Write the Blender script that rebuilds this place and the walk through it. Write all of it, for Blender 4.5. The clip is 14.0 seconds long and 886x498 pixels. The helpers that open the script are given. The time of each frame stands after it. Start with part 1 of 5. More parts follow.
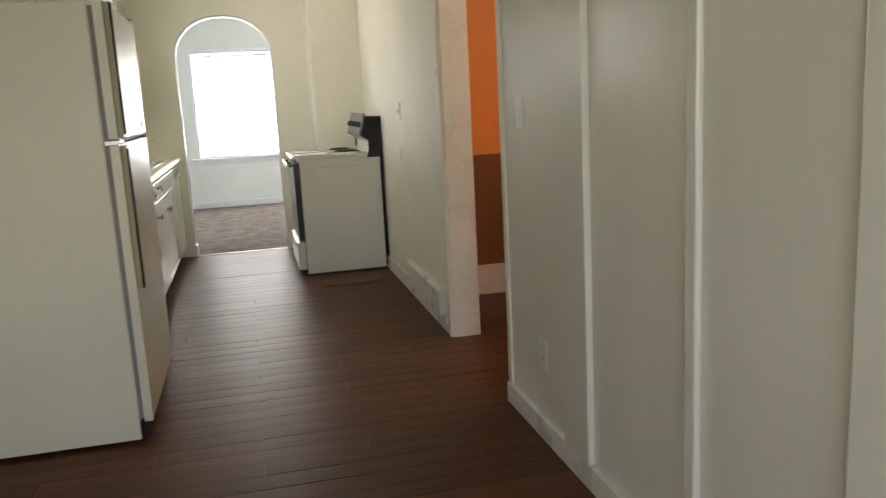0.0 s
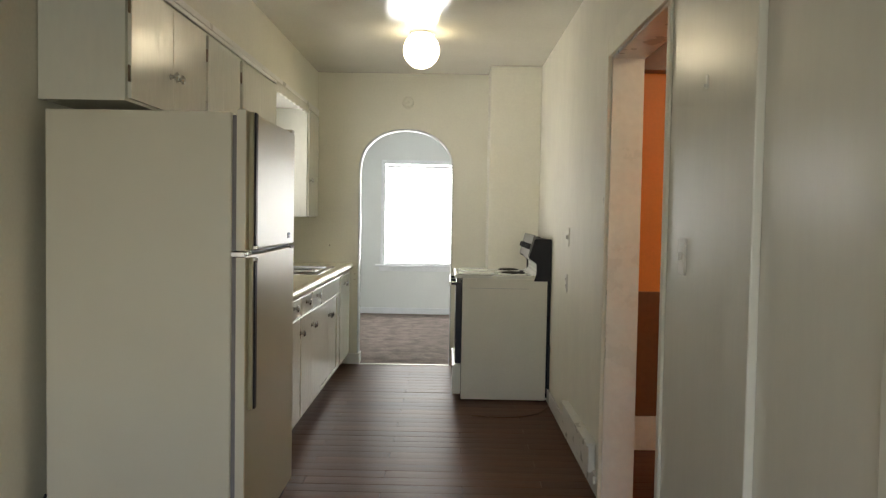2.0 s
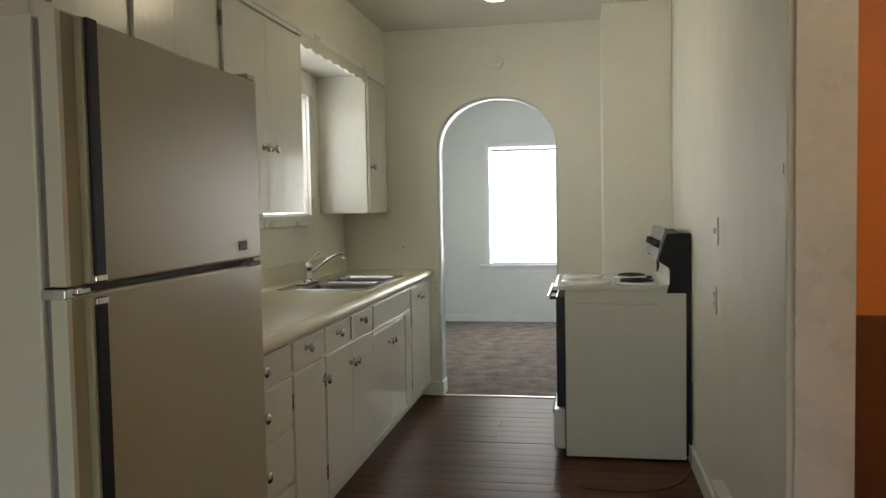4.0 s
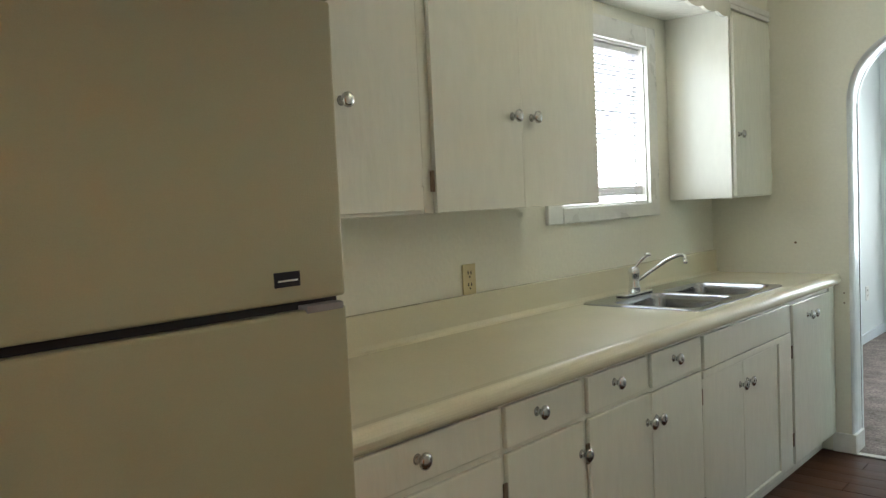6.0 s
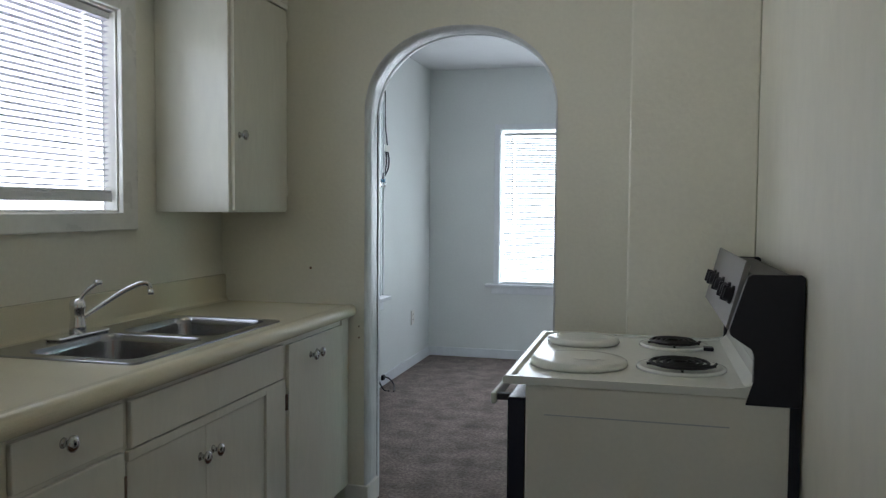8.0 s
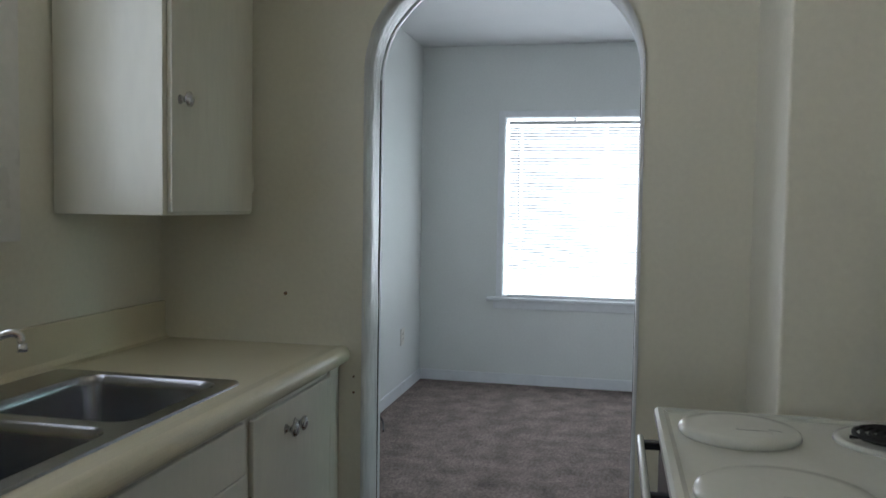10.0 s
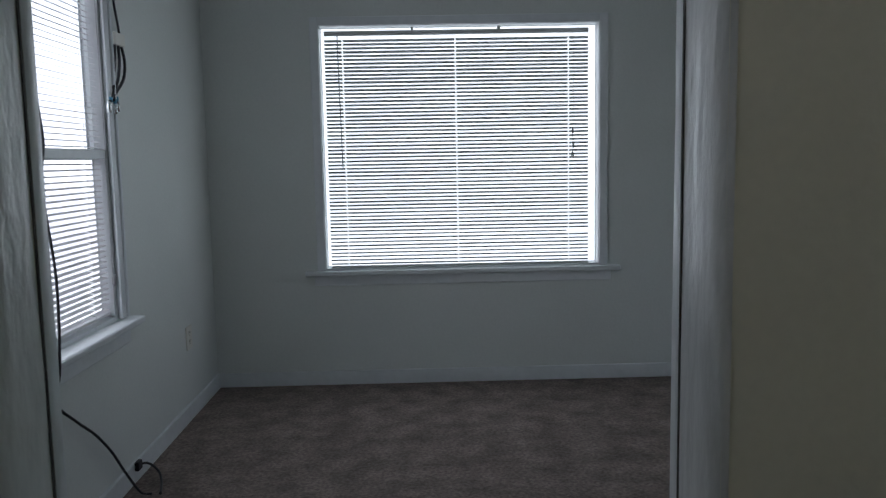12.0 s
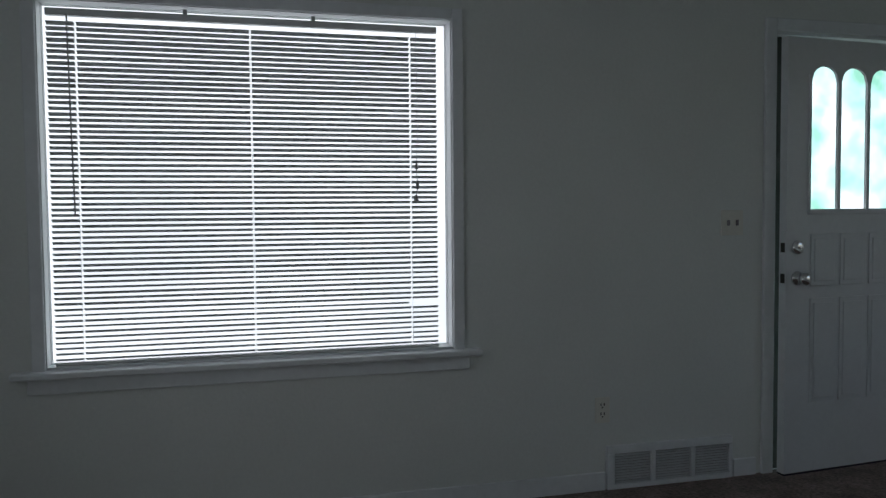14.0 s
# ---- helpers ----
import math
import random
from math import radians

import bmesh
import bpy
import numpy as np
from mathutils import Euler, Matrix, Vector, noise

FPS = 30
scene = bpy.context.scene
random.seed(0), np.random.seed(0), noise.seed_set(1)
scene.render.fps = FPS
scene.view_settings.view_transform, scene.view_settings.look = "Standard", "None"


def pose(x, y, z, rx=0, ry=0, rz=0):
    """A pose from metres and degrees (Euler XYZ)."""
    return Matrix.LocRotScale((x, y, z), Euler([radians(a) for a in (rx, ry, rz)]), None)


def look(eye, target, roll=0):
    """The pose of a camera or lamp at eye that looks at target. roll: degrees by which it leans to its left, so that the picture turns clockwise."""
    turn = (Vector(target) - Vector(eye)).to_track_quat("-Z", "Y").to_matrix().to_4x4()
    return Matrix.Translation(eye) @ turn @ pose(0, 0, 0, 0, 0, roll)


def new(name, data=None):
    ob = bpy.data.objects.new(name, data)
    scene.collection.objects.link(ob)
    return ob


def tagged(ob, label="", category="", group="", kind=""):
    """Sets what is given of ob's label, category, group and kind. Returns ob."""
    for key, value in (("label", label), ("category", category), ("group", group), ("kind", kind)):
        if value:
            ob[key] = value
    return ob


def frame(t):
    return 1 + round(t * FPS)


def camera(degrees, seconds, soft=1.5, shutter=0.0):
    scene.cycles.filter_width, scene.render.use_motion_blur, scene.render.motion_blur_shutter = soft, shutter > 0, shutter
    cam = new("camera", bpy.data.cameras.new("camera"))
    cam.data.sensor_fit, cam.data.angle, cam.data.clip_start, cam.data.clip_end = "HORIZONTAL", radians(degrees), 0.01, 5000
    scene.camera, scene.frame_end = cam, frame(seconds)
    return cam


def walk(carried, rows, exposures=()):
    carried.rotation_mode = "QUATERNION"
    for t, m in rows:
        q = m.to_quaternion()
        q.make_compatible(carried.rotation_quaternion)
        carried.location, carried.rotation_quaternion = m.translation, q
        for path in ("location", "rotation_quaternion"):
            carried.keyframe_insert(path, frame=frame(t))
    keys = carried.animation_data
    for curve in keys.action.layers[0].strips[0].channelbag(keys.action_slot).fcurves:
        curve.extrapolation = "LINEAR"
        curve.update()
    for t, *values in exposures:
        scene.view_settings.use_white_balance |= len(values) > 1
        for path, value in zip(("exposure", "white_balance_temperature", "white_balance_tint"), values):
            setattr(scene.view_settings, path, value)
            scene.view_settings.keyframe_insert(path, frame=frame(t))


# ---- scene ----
cam = camera(58.1, 14.0, 1.3, 0.12)
PATH = [
    (0, (-0.151, -0.985, 1.3), (0.3, 0.928, 0.929), -3.0),
    (0.3, (-0.12, -0.952, 1.303), (0.05, 1.008, 0.944), -2.3),
    (0.5, (-0.085, -0.943, 1.309), (-0.076, 1.033, 1.003), -1.9),
    (1, (0.049, -0.961, 1.335), (-0.145, 1.017, 1.111), -0.2),
    (1.5, (0.101, -0.876, 1.348), (-0.034, 1.113, 1.195), 1.1),
    (2, (0.115, -0.626, 1.354), (0.099, 1.372, 1.269), 1.0),
    (2.2, (0.124, -0.52, 1.349), (0.101, 1.477, 1.257), 0.1),
    (4.3, (0.333, 1.149, 1.346), (-0.195, 3.075, 1.239), -1.5),
    (4.5, (0.336, 1.287, 1.364), (-0.406, 3.141, 1.253), -1.4),
    (5, (0.309, 1.643, 1.379), (-0.723, 3.353, 1.274), -1.8),
    (5.2, (0.315, 1.775, 1.375), (-0.799, 3.433, 1.27), -2.0),
    (5.5, (0.355, 1.951, 1.368), (-0.931, 3.48, 1.281), -2.4),
    (6, (0.453, 2.213, 1.367), (-0.886, 3.694, 1.248), -2.7),
    (6.2, (0.447, 2.326, 1.362), (-0.793, 3.887, 1.201), -2.4),
    (6.5, (0.437, 2.497, 1.348), (-0.573, 4.215, 1.185), -2.0),
    (7, (0.443, 2.753, 1.342), (-0.222, 4.633, 1.197), -1.3),
    (7.5, (0.515, 3.005, 1.336), (-0.028, 4.927, 1.241), -0.4),
    (7.7, (0.514, 3.077, 1.341), (0.013, 5.011, 1.247), 0.3),
    (9.8, (0.135, 4.017, 1.32), (-0.349, 5.948, 1.13), 0.5),
    (10, (0.062, 4.131, 1.351), (-0.358, 6.083, 1.246), 0.9),
    (10.3, (-0.032, 4.324, 1.394), (-0.333, 6.3, 1.453), 0.5),
    (10.5, (-0.072, 4.47, 1.406), (-0.322, 6.451, 1.525), 0.3),
    (11, (-0.105, 4.877, 1.412), (-0.42, 6.836, 1.668), -0.5),
    (11.3, (-0.136, 5.114, 1.375), (-0.452, 7.089, 1.424), -0.6),
    (11.5, (-0.162, 5.262, 1.336), (-0.393, 7.249, 1.31), -0.7),
    (11.7, (-0.185, 5.402, 1.311), (-0.313, 7.392, 1.151), -0.9),
    (12, (-0.202, 5.633, 1.287), (-0.1575, 7.62, 1.065), -1.1),
    (12.2, (-0.193, 5.818, 1.267), (-0.138, 7.813, 1.134), -1.2),
    (12.5, (-0.176, 6.093, 1.249), (-0.1495, 8.088, 1.112), -1.3),
    (12.7, (-0.196, 6.238, 1.25), (-0.139, 8.23, 1.08), -0.9),
    (13, (-0.233, 6.418, 1.257), (-0.035, 8.4, 1.081), -0.3),
    (13.5, (-0.176, 6.709, 1.267), (0.23, 8.651, 1.014), -0.9),
    (13.7, (-0.14, 6.813, 1.264), (0.306, 8.755, 1.091), -0.7),
    (14, (-0.086, 6.957, 1.252), (0.42, 8.89, 1.156), -0.5),
]
EXPOSURES = [
    (0.0, 1.88, 7000, 10), (1.0, 1.88, 7000, 10), (1.5, 1.74, 7000, 10), (2.0, 1.6, 7000, 10), (2.2, 1.55, 7000, 10), (4.3, 1.25, 6750, 7), (5.0, 1.62, 6400, 5), (5.5, 1.95, 6200, 4), (6.0, 1.9, 6150, 5), (6.5, 1.72, 6200, 8),
    (7.0, 1.1, 6100, 10), (7.5, 0.72, 5850, 10), (9.8, 0.6, 5850, 10), (10.0, 0.5, 5900, 10), (10.5, -0.1, 5950, 10), (11.0, -0.45, 5950, 10), (11.5, -0.85, 6000, 10), (12.0, -0.85, 5900, 10), (12.5, -1.15, 5900, 10), (13.0, -1.33, 6000, 10), (14.0, -1.28, 6150, 10),
]
DAY_N, DAY_W, DAY_K, DAY_S, DAY_E = 10.0, 4.6, 1.7, 5.2, 1.6
GLOW_N, GLOW_W, GLOW_K, BULB, HALL_FILL = 3.8, 3.6, 4.0, 3.1, 19.0

walk(cam, [(t, look(eye, target, roll)) for t, eye, target, roll in PATH], EXPOSURES)

# ---- the plan ----
W, E, S, A, N, CEIL = -1.40, 0.86, -2.4, 6.5, 10.17, 2.60
AB = 6.69            # living side of the arch wall
LW, LE, LCEIL = -1.415, 4.4, 2.575
AX, AHALF, SPRING, RISE = -0.283, 0.412, 1.76, 0.345

# ---- world and light ----
world = bpy.data.worlds.new("world")
scene.world = world
world.use_nodes = True
wn = world.node_tree
sky = wn.nodes.new("ShaderNodeTexSky")
sky.sky_type = "NISHITA"
sky.sun_disc = False
sky.sun_elevation, sky.sun_rotation = radians(48), radians(150)
wn.links.new(sky.outputs[0], wn.nodes["Background"].inputs[0])
wn.nodes["Background"].inputs[1].default_value = 0.15
sun = new("sun", bpy.data.lights.new("sun", "SUN"))
sun.data.energy, sun.data.angle, sun.data.color = 2.5, radians(0.6), (1.0, 0.95, 0.88)
sun.matrix_world = look((3, -5, 8), (0, 2, 0))


def daylight(name, x, y, z, w, h, aim, power):
    """The sky's light in a window's opening."""
    lamp = new(name, bpy.data.lights.new(name, "AREA"))
    lamp.data.shape, lamp.data.size, lamp.data.size_y, lamp.data.energy = "RECTANGLE", w, h, power
    lamp.data.color = (0.93, 0.97, 1.0)
    lamp.matrix_world = look((x, y, z), aim)
    return lamp


daylight("daylight_north", 0.0, N - 0.002, 1.345, 1.46, 1.24, (0.0, 0.0, 1.36), DAY_N)
daylight("daylight_west", LW + 0.004, 8.37, 1.36, 1.0, 1.3, (6.0, 8.25, 1.36), DAY_W)
daylight("daylight_south", -0.2, S + 0.02, 1.45, 1.75, 1.25, (-0.2, 6.0, 1.45), DAY_S)
daylight("daylight_east", LE - 0.01, 8.4, 1.4, 1.5, 1.3, (-1.0, 8.4, 1.3), DAY_E)
daylight("daylight_kitchen", W - 0.012, 5.37, 1.70, 0.74, 0.68, (6.0, 5.37, 1.72), DAY_K)

# ---- materials ----


def material(name, colour, rough=0.6, metal=0.0, grain=0.0, scale=40.0, bump=0.0, stain=0.0, stain_scale=2.5,
             stretch=(1, 1, 1), coat=0.0, spec=0.5):
    """A painted or plain surface with grain at a small scale and stains at a large one."""
    m = bpy.data.materials.new(name)
    m.use_nodes = True
    t = m.node_tree
    b = t.nodes["Principled BSDF"]
    b.inputs["Roughness"].default_value, b.inputs["Metallic"].default_value = rough, metal
    b.inputs["Coat Weight"].default_value = coat
    b.inputs["Specular IOR Level"].default_value = spec
    b.inputs["Base Color"].default_value = (*colour, 1)
    co = t.nodes.new("ShaderNodeTexCoord")
    mp = t.nodes.new("ShaderNodeMapping")
    mp.inputs["Scale"].default_value = stretch
    t.links.new(co.outputs["Object"], mp.inputs[0])
    fine = t.nodes.new("ShaderNodeTexNoise")
    fine.inputs["Scale"].default_value, fine.inputs["Detail"].default_value = scale, 6
    wide = t.nodes.new("ShaderNodeTexNoise")
    wide.inputs["Scale"].default_value, wide.inputs["Detail"].default_value = stain_scale, 5
    for n in (fine, wide):
        t.links.new(mp.outputs[0], n.inputs["Vector"])
    last = None
    for n, amount in ((fine, grain), (wide, stain)):
        if not amount:
            continue
        r = t.nodes.new("ShaderNodeMapRange")
        r.inputs[1].default_value, r.inputs[2].default_value = 0.25, 0.75
        r.inputs[3].default_value, r.inputs[4].default_value = 1 - amount, 1 + amount * 0.4
        t.links.new(n.outputs[0], r.inputs[0])
        mul = t.nodes.new("ShaderNodeMix")
        mul.data_type, mul.blend_type = "RGBA", "MULTIPLY"
        mul.inputs[0].default_value = 1
        if last:
            t.links.new(last, mul.inputs[6])
        else:
            mul.inputs[6].default_value = (*colour, 1)
        t.links.new(r.outputs[0], mul.inputs[7])
        last = mul.outputs[2]
    if last:
        t.links.new(last, b.inputs["Base Color"])
    if bump:
        add = t.nodes.new("ShaderNodeMath")
        add.operation = "MULTIPLY_ADD"
        add.inputs[1].default_value = 0.6
        t.links.new(wide.outputs[0], add.inputs[0])
        t.links.new(fine.outputs[0], add.inputs[2])
        bp = t.nodes.new("ShaderNodeBump")
        bp.inputs["Strength"].default_value, bp.inputs["Distance"].default_value = bump, 0.01
        t.links.new(add.outputs[0], bp.inputs["Height"])
        t.links.new(bp.outputs[0], b.inputs["Normal"])
    if grain:
        rr = t.nodes.new("ShaderNodeMapRange")
        rr.inputs[3].default_value, rr.inputs[4].default_value = max(rough - 0.03, 0.03), min(rough + 0.03, 1)
        t.links.new(wide.outputs[0], rr.inputs[0])
        t.links.new(rr.outputs[0], b.inputs["Roughness"])
    return m


def random_tint(m, low=0.75, high=1.25):
    """Each object of this material a little lighter or darker."""
    t = m.node_tree
    b = t.nodes["Principled BSDF"]
    src = b.inputs["Base Color"].links[0].from_socket
    info = t.nodes.new("ShaderNodeObjectInfo")
    r = t.nodes.new("ShaderNodeMapRange")
    r.inputs[3].default_value, r.inputs[4].default_value = low, high
    t.links.new(info.outputs["Random"], r.inputs[0])
    mul = t.nodes.new("ShaderNodeMix")
    mul.data_type, mul.blend_type = "RGBA", "MULTIPLY"
    mul.inputs[0].default_value = 1
    t.links.new(src, mul.inputs[6])
    t.links.new(r.outputs[0], mul.inputs[7])
    t.links.new(mul.outputs[2], b.inputs["Base Color"])
    return m


def glowing(name, colour, strength):
    m = bpy.data.materials.new(name)
    m.use_nodes = True
    b = m.node_tree.nodes["Principled BSDF"]
    b.inputs["Base Color"].default_value = (*colour, 1)
    b.inputs["Emission Color"].default_value = (*colour, 1)
    b.inputs["Emission Strength"].default_value = strength
    return m


def clear_glass(name):
    m = bpy.data.materials.new(name)
    m.use_nodes = True
    b = m.node_tree.nodes["Principled BSDF"]
    b.inputs["Roughness"].default_value, b.inputs["Transmission Weight"].default_value = 0.02, 1.0
    b.inputs["IOR"].default_value = 1.1
    return m


CREAM_WALL = material("cream_wall_paint", (0.80, 0.78, 0.67), 0.42, grain=0.04, scale=60, bump=0.14, stain=0.04, stain_scale=3)
EAST_CREAM = material("smooth_cream_wall_paint", (0.80, 0.78, 0.67), 0.42, grain=0.04, scale=25, bump=0.05, stain=0.07, stain_scale=4, stretch=(1, 1, 0.5))
HALL_CREAM = material("pale_wall_paint", (0.80, 0.775, 0.70), 0.24, grain=0.015, scale=40, bump=0.035, stain=0.04, stain_scale=5, stretch=(1, 1, 0.22))
CEIL_PAINT = material("ceiling_paint", (0.76, 0.74, 0.66), 0.11, grain=0.05, scale=50, bump=0.008, stain=0.07, stain_scale=2)
COOL_WALL = material("pale_grey_wall_paint", (0.765, 0.785, 0.765), 0.6, grain=0.04, scale=70, bump=0.08, stain=0.05, stain_scale=2)
COOL_CEIL = material("white_ceiling_paint", (0.70, 0.705, 0.705), 0.7, grain=0.05, scale=80, bump=0.2, stain=0.05)
ARCH_PAINT = material("worn_white_gloss_paint", (0.73, 0.74, 0.74), 0.34, grain=0.12, scale=30, bump=0.6, stain=0.2, stain_scale=9, stretch=(1, 1, 0.4))
TRIM = material("white_trim_gloss_paint", (0.80, 0.79, 0.74), 0.28, grain=0.06, scale=30, bump=0.12, stain=0.08, stain_scale=5)
COOL_TRIM = material("white_trim_paint", (0.80, 0.82, 0.84), 0.35, grain=0.05, scale=30, bump=0.1, stain=0.06, stain_scale=5)
CABINET = material("cream_cabinet_gloss_paint", (0.80, 0.79, 0.70), 0.17, grain=0.04, scale=34, bump=0.16, stain=0.03, stain_scale=3, stretch=(1, 1, 0.3))
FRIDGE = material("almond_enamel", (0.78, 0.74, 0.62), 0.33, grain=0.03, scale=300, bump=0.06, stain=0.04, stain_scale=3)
# Darker almond for the doors; the front's shade is in this colour.
FRIDGE_SHADED = material("pebbled_almond_enamel_in_shade", (0.42, 0.39, 0.26), 0.29, grain=0.05, scale=420, bump=0.16, stain=0.04, stain_scale=3)
BLACK = material("black_plastic", (0.015, 0.014, 0.02), 0.42, grain=0.1, scale=60, stain=0.1, spec=0.25)
BLACK_ENAMEL = material("black_enamel", (0.012, 0.013, 0.022), 0.22, grain=0.1, scale=40)
RUBBER = material("grey_gasket", (0.28, 0.26, 0.27), 0.7, grain=0.1, scale=50)
CHROME = material("chrome", (0.82, 0.82, 0.83), 0.14, 1.0, grain=0.06, scale=60)
STEEL = material("brushed_steel", (0.43, 0.435, 0.46), 0.22, 1.0, grain=0.12, scale=60, bump=0.03, stain=0.15, stain_scale=8, stretch=(1, 8, 1))
BRASS = material("aged_hinge_metal", (0.22, 0.15, 0.10), 0.45, 0.8, grain=0.2, scale=60)
LAMINATE = material("yellowed_cream_laminate", (0.75, 0.70, 0.53), 0.24, grain=0.05, scale=180, bump=0.02, stain=0.04, stain_scale=3)
STOVE_WHITE = material("white_stove_enamel", (0.80, 0.81, 0.76), 0.13, grain=0.03, scale=80, stain=0.05, stain_scale=6)
STOVE_SIDE = material("white_stove_side_enamel", (0.80, 0.78, 0.70), 0.36, grain=0.03, scale=90, bump=0.03, stain=0.05, stain_scale=4)
COIL = material("black_burner_coil", (0.02, 0.018, 0.018), 0.5, 0.3, grain=0.2, scale=60)
PANEL_GREY = material("brushed_control_panel", (0.17, 0.165, 0.155), 0.4, 0.2, grain=0.1, scale=50)
PLASTIC_WHITE = material("white_plastic", (0.78, 0.76, 0.70), 0.35, grain=0.04, scale=40, stain=0.05)
PLASTIC_YELLOW = material("yellowed_plastic", (0.62, 0.52, 0.28), 0.4, grain=0.05, scale=40, stain=0.1)
DARK_SLOT = material("dark_slot", (0.02, 0.02, 0.02), 0.8)
PAINTED_SLOT = material("painted_over_slot", (0.38, 0.36, 0.31), 0.6)
CABLE = material("black_cable_jacket", (0.02, 0.02, 0.025), 0.45, grain=0.1, scale=60)
BROWN_CORD = material("brown_cord_jacket", (0.11, 0.06, 0.03), 0.5, grain=0.1, scale=60)
BLUE_PLASTIC = material("blue_plastic", (0.10, 0.30, 0.45), 0.4)
ORANGE = material("orange_wall_paint", (0.85, 0.34, 0.09), 0.5, grain=0.05, scale=50, bump=0.08, stain=0.06)
WAINSCOT = material("brown_wainscot_paint", (0.22, 0.10, 0.045), 0.4, grain=0.15, scale=30, bump=0.1, stain=0.15)
PLANK = random_tint(material("red_brown_floor_plank", (0.122, 0.051, 0.026), 0.38, grain=0.3, scale=9, bump=0.10, stain=0.25, stain_scale=2, stretch=(0.5, 9, 1), spec=0.1), 0.82, 1.18)
SUBFLOOR = material("dark_floor_joint", (0.07, 0.03, 0.018), 0.7, grain=0.2, scale=30)
CARPET = material("grey_brown_carpet", (0.32, 0.262, 0.235), 0.95, grain=0.5, scale=70, bump=1.0, stain=0.45, stain_scale=7, spec=0.1)
SIDING = material("white_siding_paint", (0.72, 0.72, 0.70), 0.55, grain=0.06, scale=20, bump=0.1, stain=0.1)
GRASS = material("mown_grass", (0.06, 0.10, 0.03), 0.9, grain=0.4, scale=3, stain=0.3, stain_scale=0.3)
STREET = material("asphalt", (0.05, 0.05, 0.05), 0.9, grain=0.3, scale=20)
METAL_STRIP = material("worn_metal_strip", (0.5, 0.47, 0.40), 0.35, 0.9, grain=0.2, scale=50)
VENT_GREY = material("grey_vent_metal", (0.5, 0.51, 0.52), 0.5, 0.2, grain=0.1, scale=50)
DOOR_PAINT = material("white_door_paint", (0.72, 0.74, 0.76), 0.35, grain=0.04, scale=40, bump=0.06, stain=0.06, stain_scale=4)
# White slats, greyed in colour so that they read as backlit.
SLAT = material("backlit_grey_blind_slat", (0.52, 0.52, 0.54), 0.5, grain=0.06, scale=40, stain=0.05)
KNOB_METAL = material("dulled_chrome", (0.55, 0.55, 0.56), 0.2, 1.0, grain=0.1, scale=60)
VINYL = material("thin_white_vinyl_slat", (0.70, 0.69, 0.70), 0.5, grain=0.05, scale=40, stain=0.04)
vt = VINYL.node_tree
seep, blend = vt.nodes.new("ShaderNodeBsdfTranslucent"), vt.nodes.new("ShaderNodeMixShader")
seep.inputs[0].default_value = (0.85, 0.82, 0.86, 1)
blend.inputs[0].default_value = 0.25
vt.links.new(vt.nodes["Principled BSDF"].outputs[0], blend.inputs[1])
vt.links.new(seep.outputs[0], blend.inputs[2])
vt.links.new(blend.outputs[0], vt.nodes["Material Output"].inputs[0])
GREY_VINYL = material("greyed_white_vinyl_slat", (0.66, 0.64, 0.70), 0.5, grain=0.05, scale=40, stain=0.04)
LOUVRE_GREY = material("pale_grey_louvre_enamel", (0.6, 0.61, 0.62), 0.5, grain=0.08, scale=50)
SEAM = material("matte_dark_seam", (0.07, 0.066, 0.06), 0.9, grain=0.2, scale=30)
GLASS = clear_glass("window_glass")
GLOBE = glowing("lit_opal_glass", (1.0, 0.89, 0.64), BULB)
HALL_FILL_GLASS = glowing("hall_fill_glass", (1.0, 0.84, 0.6), HALL_FILL)
BLIND_RAIL = material("blind_rail_enamel", (0.72, 0.72, 0.72), 0.35, grain=0.04, scale=40)

# ---- mesh helpers ----
BASE = {}


def box(x0, x1, y0, y1, z0, z1, bevel=0.0, segments=2):
    bm = bmesh.new()
    bmesh.ops.create_cube(bm, size=1)
    for v in bm.verts:
        v.co = ((x0 + x1) / 2 + v.co.x * (x1 - x0), (y0 + y1) / 2 + v.co.y * (y1 - y0), (z0 + z1) / 2 + v.co.z * (z1 - z0))
    if bevel:
        bmesh.ops.bevel(bm, geom=bm.edges[:], offset=bevel, segments=segments, profile=0.5, affect="EDGES")
    return bm


def merged(*parts):
    """Several bmeshes in one."""
    out = bmesh.new()
    for p in parts:
        me = bpy.data.meshes.new("tmp")
        p.to_mesh(me)
        out.from_mesh(me)
        bpy.data.meshes.remove(me)
        p.free()
    return out


def lathe(profile, n=24, axis="z", at=(0, 0, 0)):
    """Radius and height pairs turned about an axis through at."""
    bm = bmesh.new()
    rings = []
    for r, h in profile:
        ring = []
        for i in range(n):
            a = 2 * math.pi * i / n
            u, v = r * math.cos(a), r * math.sin(a)
            p = {"z": (u, v, h), "x": (h, u, v), "y": (u, h, v)}[axis]
            ring.append(bm.verts.new((p[0] + at[0], p[1] + at[1], p[2] + at[2])))
        rings.append(ring)
    for a, b in zip(rings, rings[1:]):
        for i in range(n):
            bm.faces.new((a[i], a[(i + 1) % n], b[(i + 1) % n], b[i]))
    for ring in (rings[0], rings[-1]):
        bm.faces.new(ring)
    bmesh.ops.recalc_face_normals(bm, faces=bm.faces)
    for f in bm.faces:
        f.smooth = True
    return bm


